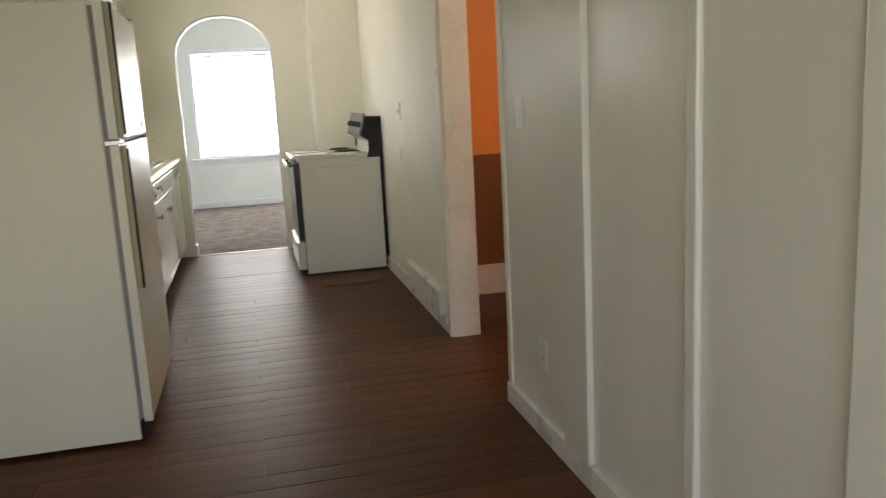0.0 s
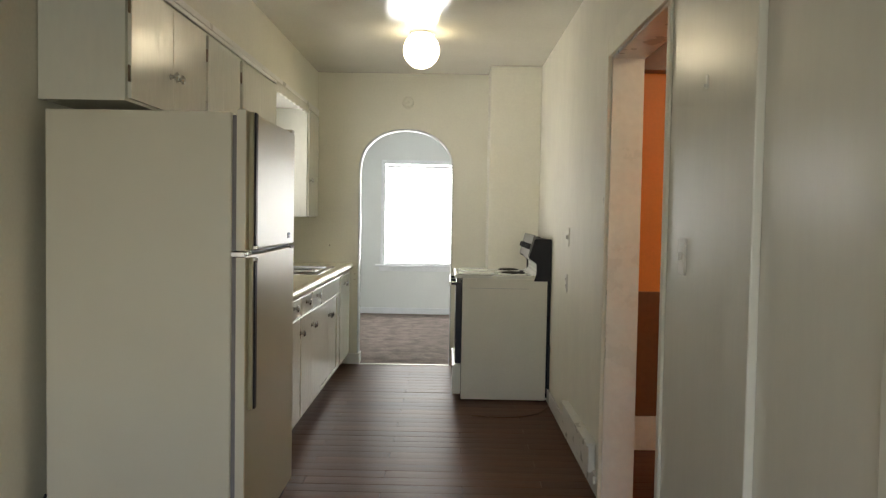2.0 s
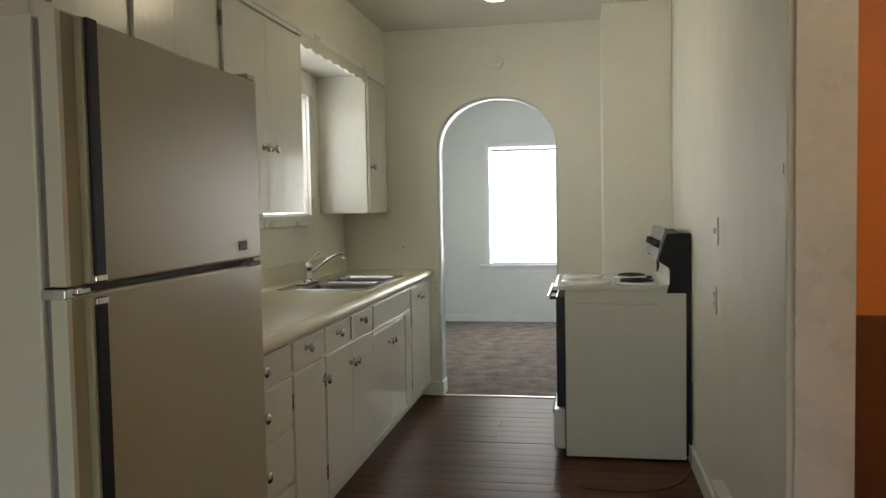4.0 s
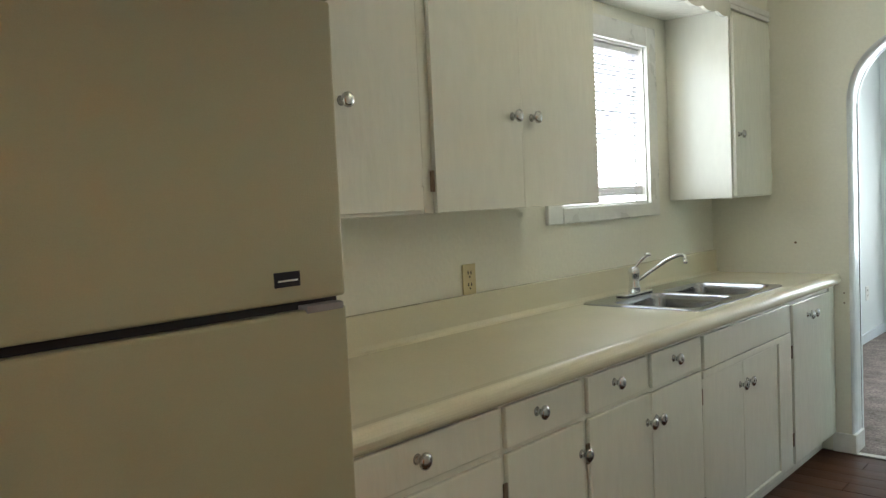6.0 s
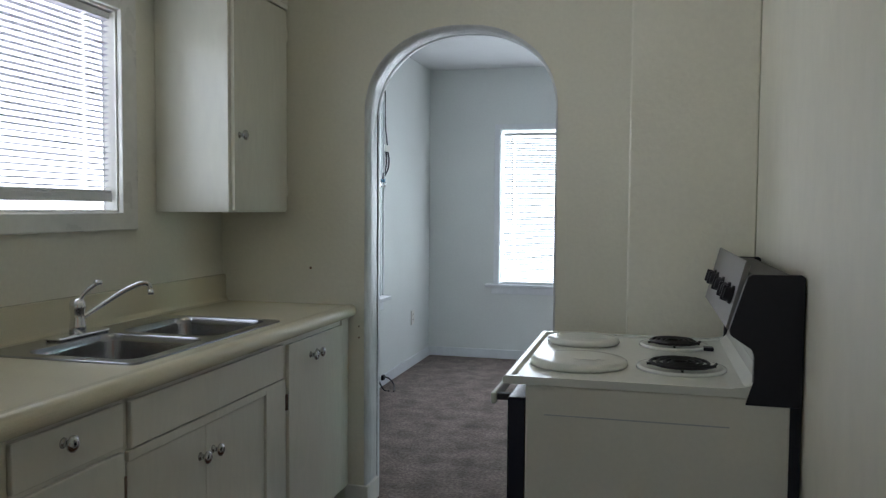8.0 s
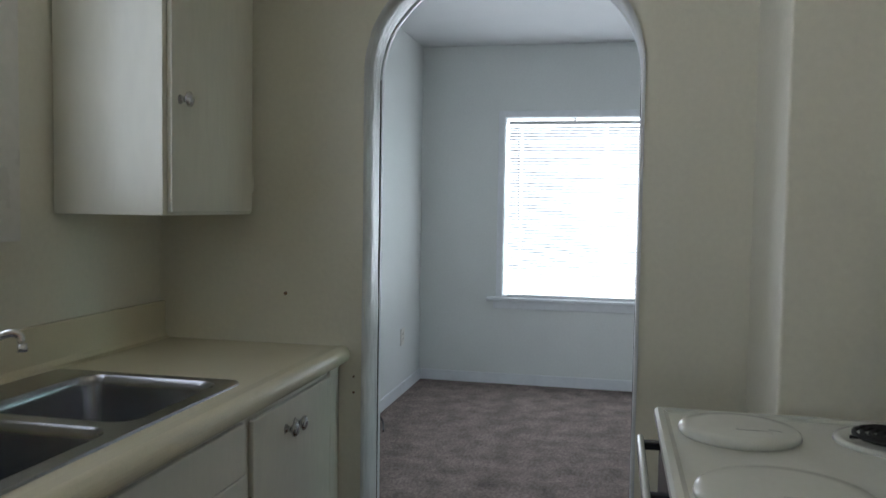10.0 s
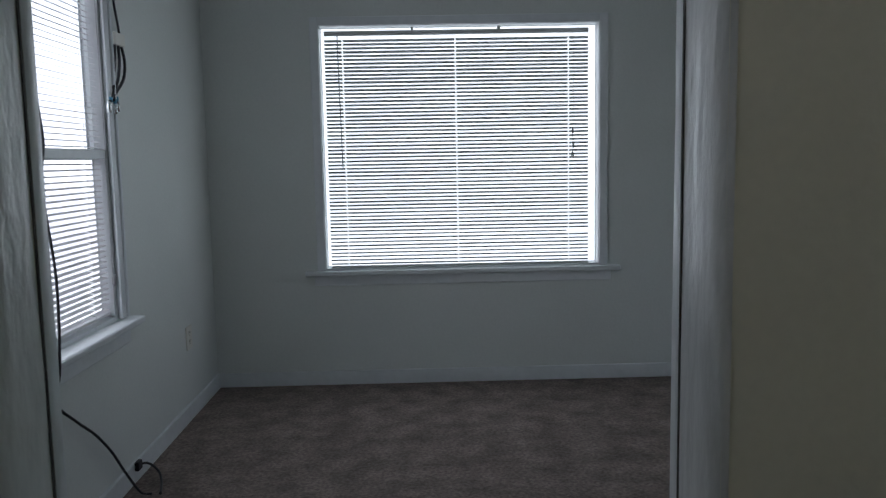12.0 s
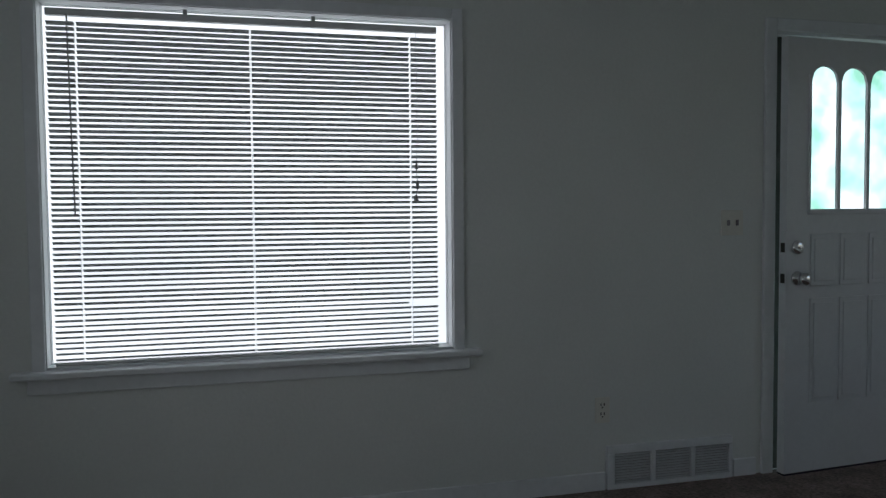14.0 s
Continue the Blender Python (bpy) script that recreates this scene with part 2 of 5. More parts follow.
def tube(points, r, n=8):
    """A round cord along points, smoothed between them."""
    pts = [Vector(p) for p in points]
    fine = []
    for i in range(len(pts) - 1):
        a, b, c, d = pts[max(i - 1, 0)], pts[i], pts[i + 1], pts[min(i + 2, len(pts) - 1)]
        for k in range(6):
            s = k / 6
            fine.append(0.5 * ((2 * b) + (c - a) * s + (2 * a - 5 * b + 4 * c - d) * s * s + (3 * b - a - 3 * c + d) * s ** 3))
    fine.append(pts[-1])
    bm = bmesh.new()
    rings = []
    side = None
    for i, p in enumerate(fine):
        way = (fine[min(i + 1, len(fine) - 1)] - fine[max(i - 1, 0)]).normalized()
        if side is None:
            side = way.orthogonal().normalized()
        side = (side - way * side.dot(way)).normalized()
        up = way.cross(side)
        rings.append([bm.verts.new(p + r * (math.cos(2 * math.pi * j / n) * side + math.sin(2 * math.pi * j / n) * up)) for j in range(n)])
    for a, b in zip(rings, rings[1:]):
        for j in range(n):
            bm.faces.new((a[j], a[(j + 1) % n], b[(j + 1) % n], b[j]))
    bm.faces.new(rings[0][::-1])
    bm.faces.new(rings[-1])
    bmesh.ops.recalc_face_normals(bm, faces=bm.faces)
    for f in bm.faces:
        f.smooth = True
    return bm


def extruded(outline, y0, y1, bevel=0.0):
    """An outline of x, z pairs drawn out along y."""
    bm = bmesh.new()
    a = [bm.verts.new((x, y0, z)) for x, z in outline]
    b = [bm.verts.new((x, y1, z)) for x, z in outline]
    n = len(outline)
    bm.faces.new(a)
    bm.faces.new(b[::-1])
    for i in range(n):
        bm.faces.new((a[i], b[i], b[(i + 1) % n], a[(i + 1) % n]))
    bmesh.ops.recalc_face_normals(bm, faces=bm.faces)
    if bevel:
        bmesh.ops.bevel(bm, geom=bm.edges[:], offset=bevel, segments=2, profile=0.5, affect="EDGES")
    return bm


def mesh_of(name, bm, mat, origin=(0, 0, 0)):
    bmesh.ops.translate(bm, verts=bm.verts, vec=-Vector(origin))
    me = bpy.data.meshes.new(name)
    bm.to_mesh(me)
    bm.free()
    me.materials.append(mat)
    return me


def thing(name, at, label, category, group="", kind=""):
    """An Empty at the thing's base, which holds its parts."""
    ob = new(name)
    ob.location = at
    ob.empty_display_size = 0.05
    BASE[ob] = Vector(at)
    return tagged(ob, label, category, group, kind)


def part(name, bm, mat, parent, label=""):
    """One mesh, given in world places, under a thing or a part."""
    ob = new(name, mesh_of(name, bm, mat, BASE[parent]))
    ob.parent = parent
    BASE[ob] = BASE[parent]
    return tagged(ob, label)


def placed(name, me, at, parent, label="", turn=(0, 0, 0)):
    """A piece that shares its mesh with others, at a world place."""
    ob = new(name, me)
    ob.parent = parent
    ob.location = Vector(at) - BASE[parent]
    ob.rotation_euler = turn
    BASE[ob] = BASE[parent]
    return tagged(ob, label)


def solid(name, bm, mat, label="", category="", kind="structure"):
    """A piece of the setting, in world places."""
    ob = new(name, mesh_of(name, bm, mat))
    BASE[ob] = Vector((0, 0, 0))
    return tagged(ob, label, category, "", kind)



# ---- large structure ----
HN = 4.02            # far wall of the side hall
solid("ground", box(-400, 400, -400, 400, -0.62, -0.60), GRASS, "mown grass round the house", "ground")
solid("road", box(-400, 400, 24, 31, -0.60, -0.585), STREET, "grey asphalt street beyond the lawn", "road")
floor = solid("floor", merged(box(W - 0.1, E + 0.14, S, A - 0.005, -0.12, -0.012), box(E + 0.1405, 2.6, 0.8, HN + 0.1, -0.12, -0.012)), SUBFLOOR, "red-brown wood plank kitchen floor with dark joints", "floor")
solid("floor_living", box(LW - 0.02, LE, A, N + 0.02, -0.12, 0.004), CARPET, "grey-brown short-pile carpet, a little trodden", "carpet")
solid("ceiling", box(W - 0.2, E + 0.2, S - 0.1, A + 0.08, CEIL, CEIL + 0.12), CEIL_PAINT, "cream semi-gloss painted kitchen ceiling", "ceiling")
solid("ceiling_living", box(LW - 0.2, LE + 0.1, A + 0.081, N + 0.2, LCEIL, LCEIL + 0.14), COOL_CEIL, "white textured plaster ceiling", "ceiling")


def wall_with_hole(name, axis, at, depth, lo, hi, top, holes, mat, label):
    """A wall across an axis, from at to at + depth, with rectangular holes (lo, hi, bottom, top)."""
    pieces = []

    def put(a0, a1, z0, z1):
        if a1 - a0 < 1e-4 or z1 - z0 < 1e-4:
            return
        d0, d1 = sorted((at, at + depth))
        pieces.append(box(d0, d1, a0, a1, z0, z1) if axis == "x" else box(a0, a1, d0, d1, z0, z1))

    here = lo
    for h0, h1, z0, z1 in sorted(holes):
        put(here, h0, -0.1, top)
        put(h0, h1, -0.1, z0)
        put(h0, h1, z1, top)
        here = h1
    put(here, hi, -0.1, top)
    return solid(name, merged(*pieces), mat, label, "wall")


KW = (4.985, 5.762, 1.312, 2.062)      # kitchen window: y0, y1, z0, z1
NWIN = (-0.772, 0.798, 0.669, 2.038)   # living north window: x0, x1, z0, z1
WWIN = (7.74, 8.755, 0.69, 2.035)      # living west window: y0, y1, z0, z1
DOORWAY = (2.14, 3.145, 0.0, 2.11)     # opening to the side hall
FDOOR = (2.352, 3.235, 0.0, 2.065)     # front door opening
wall_with_hole("wall_west", "x", W, -0.048, S, A, CEIL, [KW], CREAM_WALL, "cream painted plaster kitchen wall")
wall_with_hole("wall_west_outer", "x", W - 0.0482, -0.11, S, A, CEIL, [(KW[0] - 0.1, KW[1] + 0.34, KW[2] - 0.1, KW[3] + 0.1)], SIDING, "white painted outer skin of the kitchen wall")
wall_with_hole("wall_west_living", "x", LW, -0.048, A, N + 0.16, LCEIL, [WWIN], COOL_WALL, "pale grey painted living room wall")
wall_with_hole("wall_west_living_outer", "x", LW - 0.0482, -0.11, A, N + 0.16, LCEIL, [(WWIN[0] - 0.1, WWIN[1] + 0.4, WWIN[2] - 0.1, WWIN[3] + 0.1)], SIDING, "white painted outer skin of the living room wall")
wall_with_hole("wall_north", "y", N, 0.07, LW, LE, LCEIL, [NWIN, FDOOR], COOL_WALL, "pale grey painted front wall of the living room")
wall_with_hole("wall_north_outer", "y", N + 0.0702, 0.11, LW, LE, LCEIL, [(NWIN[0] - 0.12, NWIN[1] + 0.12, NWIN[2] - 0.1, NWIN[3] + 0.12), FDOOR], SIDING, "white painted outer skin of the front wall")
wall_with_hole("wall_east", "x", E, 0.14, DOORWAY[1], A, CEIL, [], EAST_CREAM, "cream painted plaster wall behind the stove")
solid("wall_east_lintel", box(E, E + 0.14, DOORWAY[0], DOORWAY[1], DOORWAY[3], CEIL), EAST_CREAM, "cream painted wall over the doorway", "wall")
wall_with_hole("wall_east_near", "x", E, 0.14, S, DOORWAY[0], CEIL, [], HALL_CREAM, "pale painted panelled wall with vertical battens", )
wall_with_hole("wall_south", "y", S, -0.1, W, E + 0.14, CEIL, [(-1.1, 0.7, 0.8, 2.1)], HALL_CREAM, "plain pale painted wall with a wide window")
win = thing("window_4", (-0.2, S, 0.8), "wide plain window in the end wall of the kitchen", "window", kind="structure")
part("window_frame", merged(box(-1.17, -1.1, S, S + 0.018, 0.8, 2.17, 0.004), box(0.7, 0.77, S, S + 0.018, 0.8, 2.17, 0.004), box(-1.1, 0.7, S, S + 0.018, 2.1, 2.17, 0.004)), TRIM, win)
part("window_sill", box(-1.2, 0.8, S, S + 0.05, 0.775, 0.8, 0.005), TRIM, win)
wall_with_hole("wall_east_living", "x", LE, 0.1, A, N + 0.16, LCEIL, [(7.62, 9.18, 0.72, 2.08)], COOL_WALL, "plain pale grey living room wall with a window")
win = thing("window_5", (LE, 8.4, 0.72), "plain white painted window in the far side wall", "window", kind="structure")
part("window_frame", merged(box(LE - 0.018, LE, 7.55, 7.62, 0.72, 2.15, 0.004), box(LE - 0.018, LE, 9.18, 9.25, 0.72, 2.15, 0.004), box(LE - 0.018, LE, 7.62, 9.18, 2.08, 2.15, 0.004)), COOL_TRIM, win)
part("window_sill", box(LE - 0.05, LE, 7.5, 9.3, 0.695, 0.72, 0.005), COOL_TRIM, win)
solid("chimney_chase", box(0.437, E, 6.06, A, 0, CEIL, 0.006), CREAM_WALL, "cream painted boxed chimney breast in the kitchen corner", "wall")


def arch_height(x):
    u = min(abs(x - AX) / AHALF, 1.0)
    return SPRING + RISE * math.sqrt(max(0.0, 1 - u ** 2.2))


def arch_slab(y0, y1, x0, x1, top, grow=0.0, seg=48):
    """A slab across y with the arched opening through it: faces and, apart, the lining of the opening."""
    half = AHALF + grow
    body, lining = bmesh.new(), bmesh.new()

    def quad(bm, *ps):
        bm.faces.new([bm.verts.new(p) for p in ps])

    xs = [AX - half * math.cos(math.pi * i / seg) for i in range(seg + 1)]
    zs = [SPRING + (RISE + grow) * max(0.0, 1 - (abs(x - AX) / half) ** 2.2) ** 0.5 for x in xs]
    for y in (y0, y1):
        quad(body, (x0, y, 0), (xs[0], y, 0), (xs[0], y, SPRING), (x0, y, SPRING))
        quad(body, (xs[-1], y, 0), (x1, y, 0), (x1, y, SPRING), (xs[-1], y, SPRING))
        quad(body, (x0, y, SPRING), (xs[0], y, SPRING), (xs[0], y, top), (x0, y, top))
        quad(body, (xs[-1], y, SPRING), (x1, y, SPRING), (x1, y, top), (xs[-1], y, top))
        for i in range(seg):
            quad(body, (xs[i], y, zs[i]), (xs[i + 1], y, zs[i + 1]), (xs[i + 1], y, top), (xs[i], y, top))
    for x in (x0, x1):
        quad(body, (x, y0, 0), (x, y1, 0), (x, y1, top), (x, y0, top))
    rim = [(xs[0], 0)] + [(xs[0], SPRING * k / 12) for k in range(1, 12)] + list(zip(xs, zs)) + [(xs[-1], SPRING * k / 12) for k in range(11, 0, -1)] + [(xs[-1], 0)]
    lip = 0.008
    rows = []
    for k, (y, out) in enumerate(((y0 - 0.003, lip), (y0, 0.0), ((y0 + y1) / 2, -0.002), (y1, 0.0))):
        row = []
        for i, (x, z) in enumerate(rim):
            jit = 0.0025 * noise.noise((x * 9, z * 9, k * 1.7))
            dx = -1 if x < AX else 1
            row.append(lining.verts.new((x + dx * (out + jit), y, z + (out if z > SPRING + 0.1 else 0))))
        rows.append(row)
    for a, b in zip(rows, rows[1:]):
        for i in range(len(rim) - 1):
            lining.faces.new((a[i], a[i + 1], b[i + 1], b[i])).smooth = True
    for bm in (body, lining):
        bmesh.ops.remove_doubles(bm, verts=bm.verts, dist=1e-5)
        bmesh.ops.recalc_face_normals(bm, faces=bm.faces)
    return body, lining


body, lining = arch_slab(A, 6.645, W, E + 0.14, CEIL)
wall_arch = solid("wall_arch", body, CREAM_WALL, "cream plaster wall with a round-headed archway", "wall")
part("arch_lining", lining, ARCH_PAINT, wall_arch, "chipped white gloss paint round the archway")
body, lining = arch_slab(6.652, AB, LW, LE, LCEIL, 0.002)
wall_arch_living = solid("wall_arch_living", body, COOL_WALL, "pale grey living room side of the archway wall", "wall")
part("arch_lining", lining, COOL_TRIM, wall_arch_living, "white painted edge of the archway")
for x in (AX - AHALF, AX + AHALF):
    part("seam", box(x - 0.0016, x + 0.0016, 6.6455, 6.6515, 0, SPRING), SEAM, wall_arch, "dark open seam in the archway jamb")

# soffit over the wall cabinets, with its moulding
UF = -1.072
solid("soffit", box(W, UF - 0.004, S, A, 2.262, CEIL), CREAM_WALL, "cream painted boxed soffit over the wall cabinets", "soffit")
solid("trim_soffit", merged(box(UF - 0.004, UF + 0.009, 2.27, A, 2.236, 2.268, 0.005), box(UF - 0.004, UF + 0.006, 2.27, A, 2.215, 2.236, 0.003)), TRIM, "cream half-round moulding along the soffit", "trim")

# baseboards
def base_run(name, bm, mat, label):
    return solid(name, bm, mat, label, "baseboard")


def skirting_x(y0, y1, x, out, h, t=0.016):
    a, b = sorted((x, x + out * t))
    return box(a, b, y0, y1, 0.002, h, 0.004)


def skirting_y(x0, x1, y, out, h, t=0.016):
    a, b = sorted((y, y + out * t))
    return box(x0, x1, a, b, 0.002, h, 0.004)


base_run("baseboard", skirting_x(S, 3.14, W, 1, 0.10), TRIM, "cream painted baseboard behind the refrigerator")
base_run("baseboard", skirting_x(3.177, 6.06, E, -1, 0.10), TRIM, "cream painted baseboard behind the stove")
base_run("baseboard", skirting_x(S, DOORWAY[0], E, -1, 0.09, 0.022), TRIM, "pale painted baseboard along the panelled wall")
base_run("baseboard", skirting_y(AX + AHALF + 0.01, 0.437, A, -1, 0.10), TRIM, "cream painted baseboard beside the archway")
base_run("baseboard", merged(skirting_y(-0.79, AX - AHALF + 0.016, A, -1, 0.10), skirting_x(A, 6.64, AX - AHALF, 1, 0.10)), TRIM, "cream painted baseboard turning into the archway")
base_run("baseboard", skirting_x(AB, N, LW, 1, 0.085), COOL_TRIM, "white living room baseboard")
base_run("baseboard", skirting_y(LW, 1.49, N, -1, 0.085), COOL_TRIM, "white baseboard under the front window")
base_run("baseboard", skirting_y(2.14, 2.26, N, -1, 0.085), COOL_TRIM, "short white baseboard beside the front door")
base_run("baseboard", skirting_x(AB, N, LE, -1, 0.085), COOL_TRIM, "white living room baseboard on the plain wall")
base_run("baseboard", skirting_y(AX + AHALF + 0.05, LE, AB, 1, 0.085), COOL_TRIM, "white baseboard beside the archway")
solid("threshold", extruded([(-0.695, 0.0), (-0.695, 0.006), (0.129, 0.006), (0.129, 0.0)], A - 0.02, A + 0.022, 0.002), METAL_STRIP, "worn metal carpet strip across the archway", "threshold")

# panelled near wall: boards and batten
solid("trim_board", box(E - 0.024, E, 1.285, 1.49, 0.09, CEIL, 0.004), HALL_CREAM, "wide pale painted upright board", "trim")
solid("trim_batten", box(E - 0.02, E, 0.655, 0.705, 0.09, CEIL, 0.006), HALL_CREAM, "narrow pale painted upright batten", "trim")
solid("trim_board", box(E - 0.03, E, -0.06, 0.138, 0.09, CEIL, 0.004), HALL_CREAM, "wide pale painted upright board at the wall's end", "trim")

# doorway to the side hall
D0, D1, DT = DOORWAY[0], DOORWAY[1], DOORWAY[3]
solid("trim_doorway", merged(
    box(E - 0.018, E, D1 - 0.004, D1 + 0.03, 0.0, DT + 0.10, 0.004), box(E - 0.012, E, D0 - 0.035, D0 + 0.004, 0.0, DT + 0.10, 0.004),
    box(E - 0.018, E, D0 + 0.004, D1 - 0.004, DT - 0.004, DT + 0.10, 0.004)), EAST_CREAM, "cream painted doorway casing", "trim")
solid("trim_doorway_jamb", merged(box(E + 0.002, E + 0.15, D1 - 0.012, D1 + 0.002, 0, DT), box(E + 0.002, E + 0.15, D0 - 0.002, D0 + 0.012, 0, DT),
      box(E + 0.002, E + 0.15, D0 + 0.012, D1 - 0.012, DT - 0.012, DT + 0.002)), TRIM, "cream painted doorway jamb", "trim")

# side hall
solid("hall_wall_north", box(E + 0.14, 2.6, HN, HN + 0.1, -0.1, 2.4), ORANGE, "bright orange painted hall wall", "wall")
solid("hall_wall_east", box(2.5, 2.6, 0.9, HN, -0.1, 2.4), ORANGE, "orange painted hall wall", "wall")
solid("hall_wall_south", box(E + 0.14, 2.5, 0.8, 0.9, -0.1, 2.4), ORANGE, "orange painted hall end wall", "wall")
solid("hall_wall_west", box(E + 0.1405, E + 0.147, D1 + 0.01, HN, 0, 2.4), ORANGE, "orange painted back of the kitchen wall", "wall")
solid("hall_ceiling", box(E + 0.14, 2.6, 0.8, HN + 0.1, 2.4, 2.45), CEIL_PAINT, "cream painted hall ceiling", "ceiling")
solid("hall_beam", box(E + 0.15, 2.5, HN - 0.12, HN, 2.19, 2.4), WAINSCOT, "dark brown painted beam over the hall wall", "beam")
solid("hall_wainscot", box(E + 0.147, 2.5, HN - 0.02, HN, 0.2, 0.93, 0.004), WAINSCOT, "dark brown painted wainscot board in the hall", "wainscot")
solid("hall_baseboard", box(E + 0.147, 2.5, HN - 0.026, HN, 0.0, 0.2, 0.004), TRIM, "cream painted hall baseboard", "baseboard")
# Unseen light added on the hall ceiling to brighten the orange wall.
hall_fill = thing("ceiling_light", (1.8, 2.4, 2.4), "unseen lit glass bowl added to brighten the hall", "lamp")
part("shade", lathe([(0.0, 2.30), (0.07, 2.305), (0.11, 2.34), (0.12, 2.385)], at=(1.8, 2.4, 0)), HALL_FILL_GLASS, hall_fill, "glowing bowl of the added hall light")
part("canopy", lathe([(0.125, 2.385), (0.125, 2.3995)], at=(1.8, 2.4, 0)), CHROME, hall_fill, "round metal ceiling plate")

# ---- windows ----
def blind(parent_at, along, at, lo, hi, bottom, top, tilt, pitch, ladders, gap, label, group, short=None, slat_mat=SLAT):
    """A slatted blind that hangs across x (along='x') or y; slats share a mesh."""
    cx = (lo + hi) / 2
    t = thing("window_blind", parent_at, label, "blind", group)

    def bx(a0, a1, d0, d1, z0, z1, bev=0.0):
        return box(a0, a1, at + d0, at + d1, z0, z1, bev) if along == "x" else box(at + d0, at + d1, a0, a1, z0, z1, bev)

    part("headrail", bx(lo, hi, -0.013, 0.013, top - 0.026, top, 0.003), BLIND_RAIL, t, "white enamelled steel headrail")
    part("bottom_rail", bx(lo, hi, -0.013, 0.013, bottom, bottom + 0.011, 0.003), BLIND_RAIL, t, "white enamelled bottom rail")
    edges = [lo] + sorted(ladders) + [hi]

    def slat_mesh(end):
        bm = bmesh.new()
        for a, b in zip(edges, edges[1:]):
            a = a + (0.0035 if a in ladders else 0)
            b = min(b - (0.0035 if b in ladders else 0), end)
            if b - a < 0.01:
                continue
            rows = []
            for k in range(4):
                u = (k / 3 - 0.5) * 0.025
                crown = 0.0018 * (1 - (2 * k / 3 - 1) ** 2)
                d, z = u * math.cos(tilt) - crown * math.sin(tilt), u * math.sin(tilt) + crown * math.cos(tilt)
                rows.append([bm.verts.new((s - cx, d, z) if along == "x" else (d, s - cx, z)) for s in (a, b)])
            for r0, r1 in zip(rows, rows[1:]):
                bm.faces.new((r0[0], r0[1], r1[1], r1[0])).smooth = True
        me = bpy.data.meshes.new("slat")
        bm.to_mesh(me)
        bm.free()
        me.materials.append(slat_mat)
        return me

    full, cut = slat_mesh(hi), slat_mesh(short[1] if short else hi)
    z = bottom + 0.022
    rng = random.Random(7)
    while z < top - 0.03 - gap:
        me = cut if short and abs(z - short[0]) < pitch * 0.5 else full
        where = (cx, at, z) if along == "x" else (at, cx, z)
        wob = rng.uniform(-0.0012, 0.0012)
        placed("slat", me, where, t, turn=(rng.uniform(-0.05, 0.05), wob, 0) if along == "x" else (wob, rng.uniform(-0.05, 0.05), 0))
        z += pitch
    for s in ladders:
        p = [(s, at - 0.014, bottom + 0.01), (s, at - 0.014, top - 0.02)] if along == "x" else [(at + 0.014, s, bottom + 0.01), (at + 0.014, s, top - 0.02)]
        part("ladder_cord", tube(p, 0.0007, 5), SLAT, t)
    return t


# north window of the living room
x0, x1, z0, z1 = NWIN
win = thing("window_1", (AX, N, z0), "wide white painted living room window with narrow casing", "window", kind="structure")
part("window_frame", merged(
    box(x0 - 0.045, x0 + 0.002, N - 0.016, N, z0, z1 + 0.045, 0.004), box(x1 - 0.002, x1 + 0.045, N - 0.016, N, z0, z1 + 0.045, 0.004),
    box(x0 + 0.002, x1 - 0.002, N - 0.016, N, z1 - 0.002, z1 + 0.045, 0.004)), COOL_TRIM, win)
part("jamb", merged(box(x0 - 0.001, x0 + 0.005, N + 0.001, N + 0.068, z0, z1), box(x1 - 0.005, x1 + 0.001, N + 0.001, N + 0.068, z0, z1),
     box(x0 + 0.005, x1 - 0.005, N + 0.001, N + 0.068, z1 - 0.004, z1 + 0.001), box(x0 + 0.005, x1 - 0.005, N + 0.001, N + 0.068, z0 - 0.001, z0 + 0.012)), COOL_TRIM, win)
part("window_sill", box(x0 - 0.113, x1 + 0.115, N - 0.055, N + 0.05, z0 - 0.024, z0 + 0.002, 0.006), COOL_TRIM, win)
part("apron", box(x0 - 0.063, x1 + 0.065, N - 0.016, N, z0 - 0.085, z0 - 0.024, 0.004), COOL_TRIM, win)
part("sash", merged(box(x0 - 0.03, x0 + 0.006, N + 0.072, N + 0.1, z0 - 0.03, z1 + 0.03), box(x1 - 0.006, x1 + 0.03, N + 0.072, N + 0.1, z0 - 0.03, z1 + 0.03),
     box(x0 + 0.006, x1 - 0.006, N + 0.072, N + 0.1, z0 - 0.03, z0 + 0.014), box(x0 + 0.006, x1 - 0.006, N + 0.072, N + 0.1, z1 - 0.005, z1 + 0.03)), COOL_TRIM, win)
pane = part("pane", box(x0 + 0.006, x1 - 0.006, N + 0.084, N + 0.088, z0 + 0.014, z1 - 0.005), GLASS, win)
pane.visible_shadow = False
nb = blind((AX, N + 0.03, z0), "x", N + 0.03, x0 + 0.03, x1 - 0.058, z0 + 0.012, z1 - 0.028, -radians(27), 0.0209,
           [x0 + 0.13, -0.01, x1 - 0.17], 0.022, "white slatted mini blind lowered over the front window, one slat broken", "living room blinds", short=(0.871, 0.616))
part("wand", tube([(x0 + 0.105, N + 0.012, z1 - 0.05), (x0 + 0.11, N + 0.010, 1.6), (x0 + 0.115, N + 0.012, 1.245)], 0.0035, 6), VENT_GREY, nb, "clear grey plastic tilt wand")
part("pull_cord", tube([(x1 - 0.148, N + 0.012, z1 - 0.05), (x1 - 0.145, N + 0.012, 1.6), (x1 - 0.15, N + 0.012, 1.42)], 0.0012, 6), SLAT, nb)
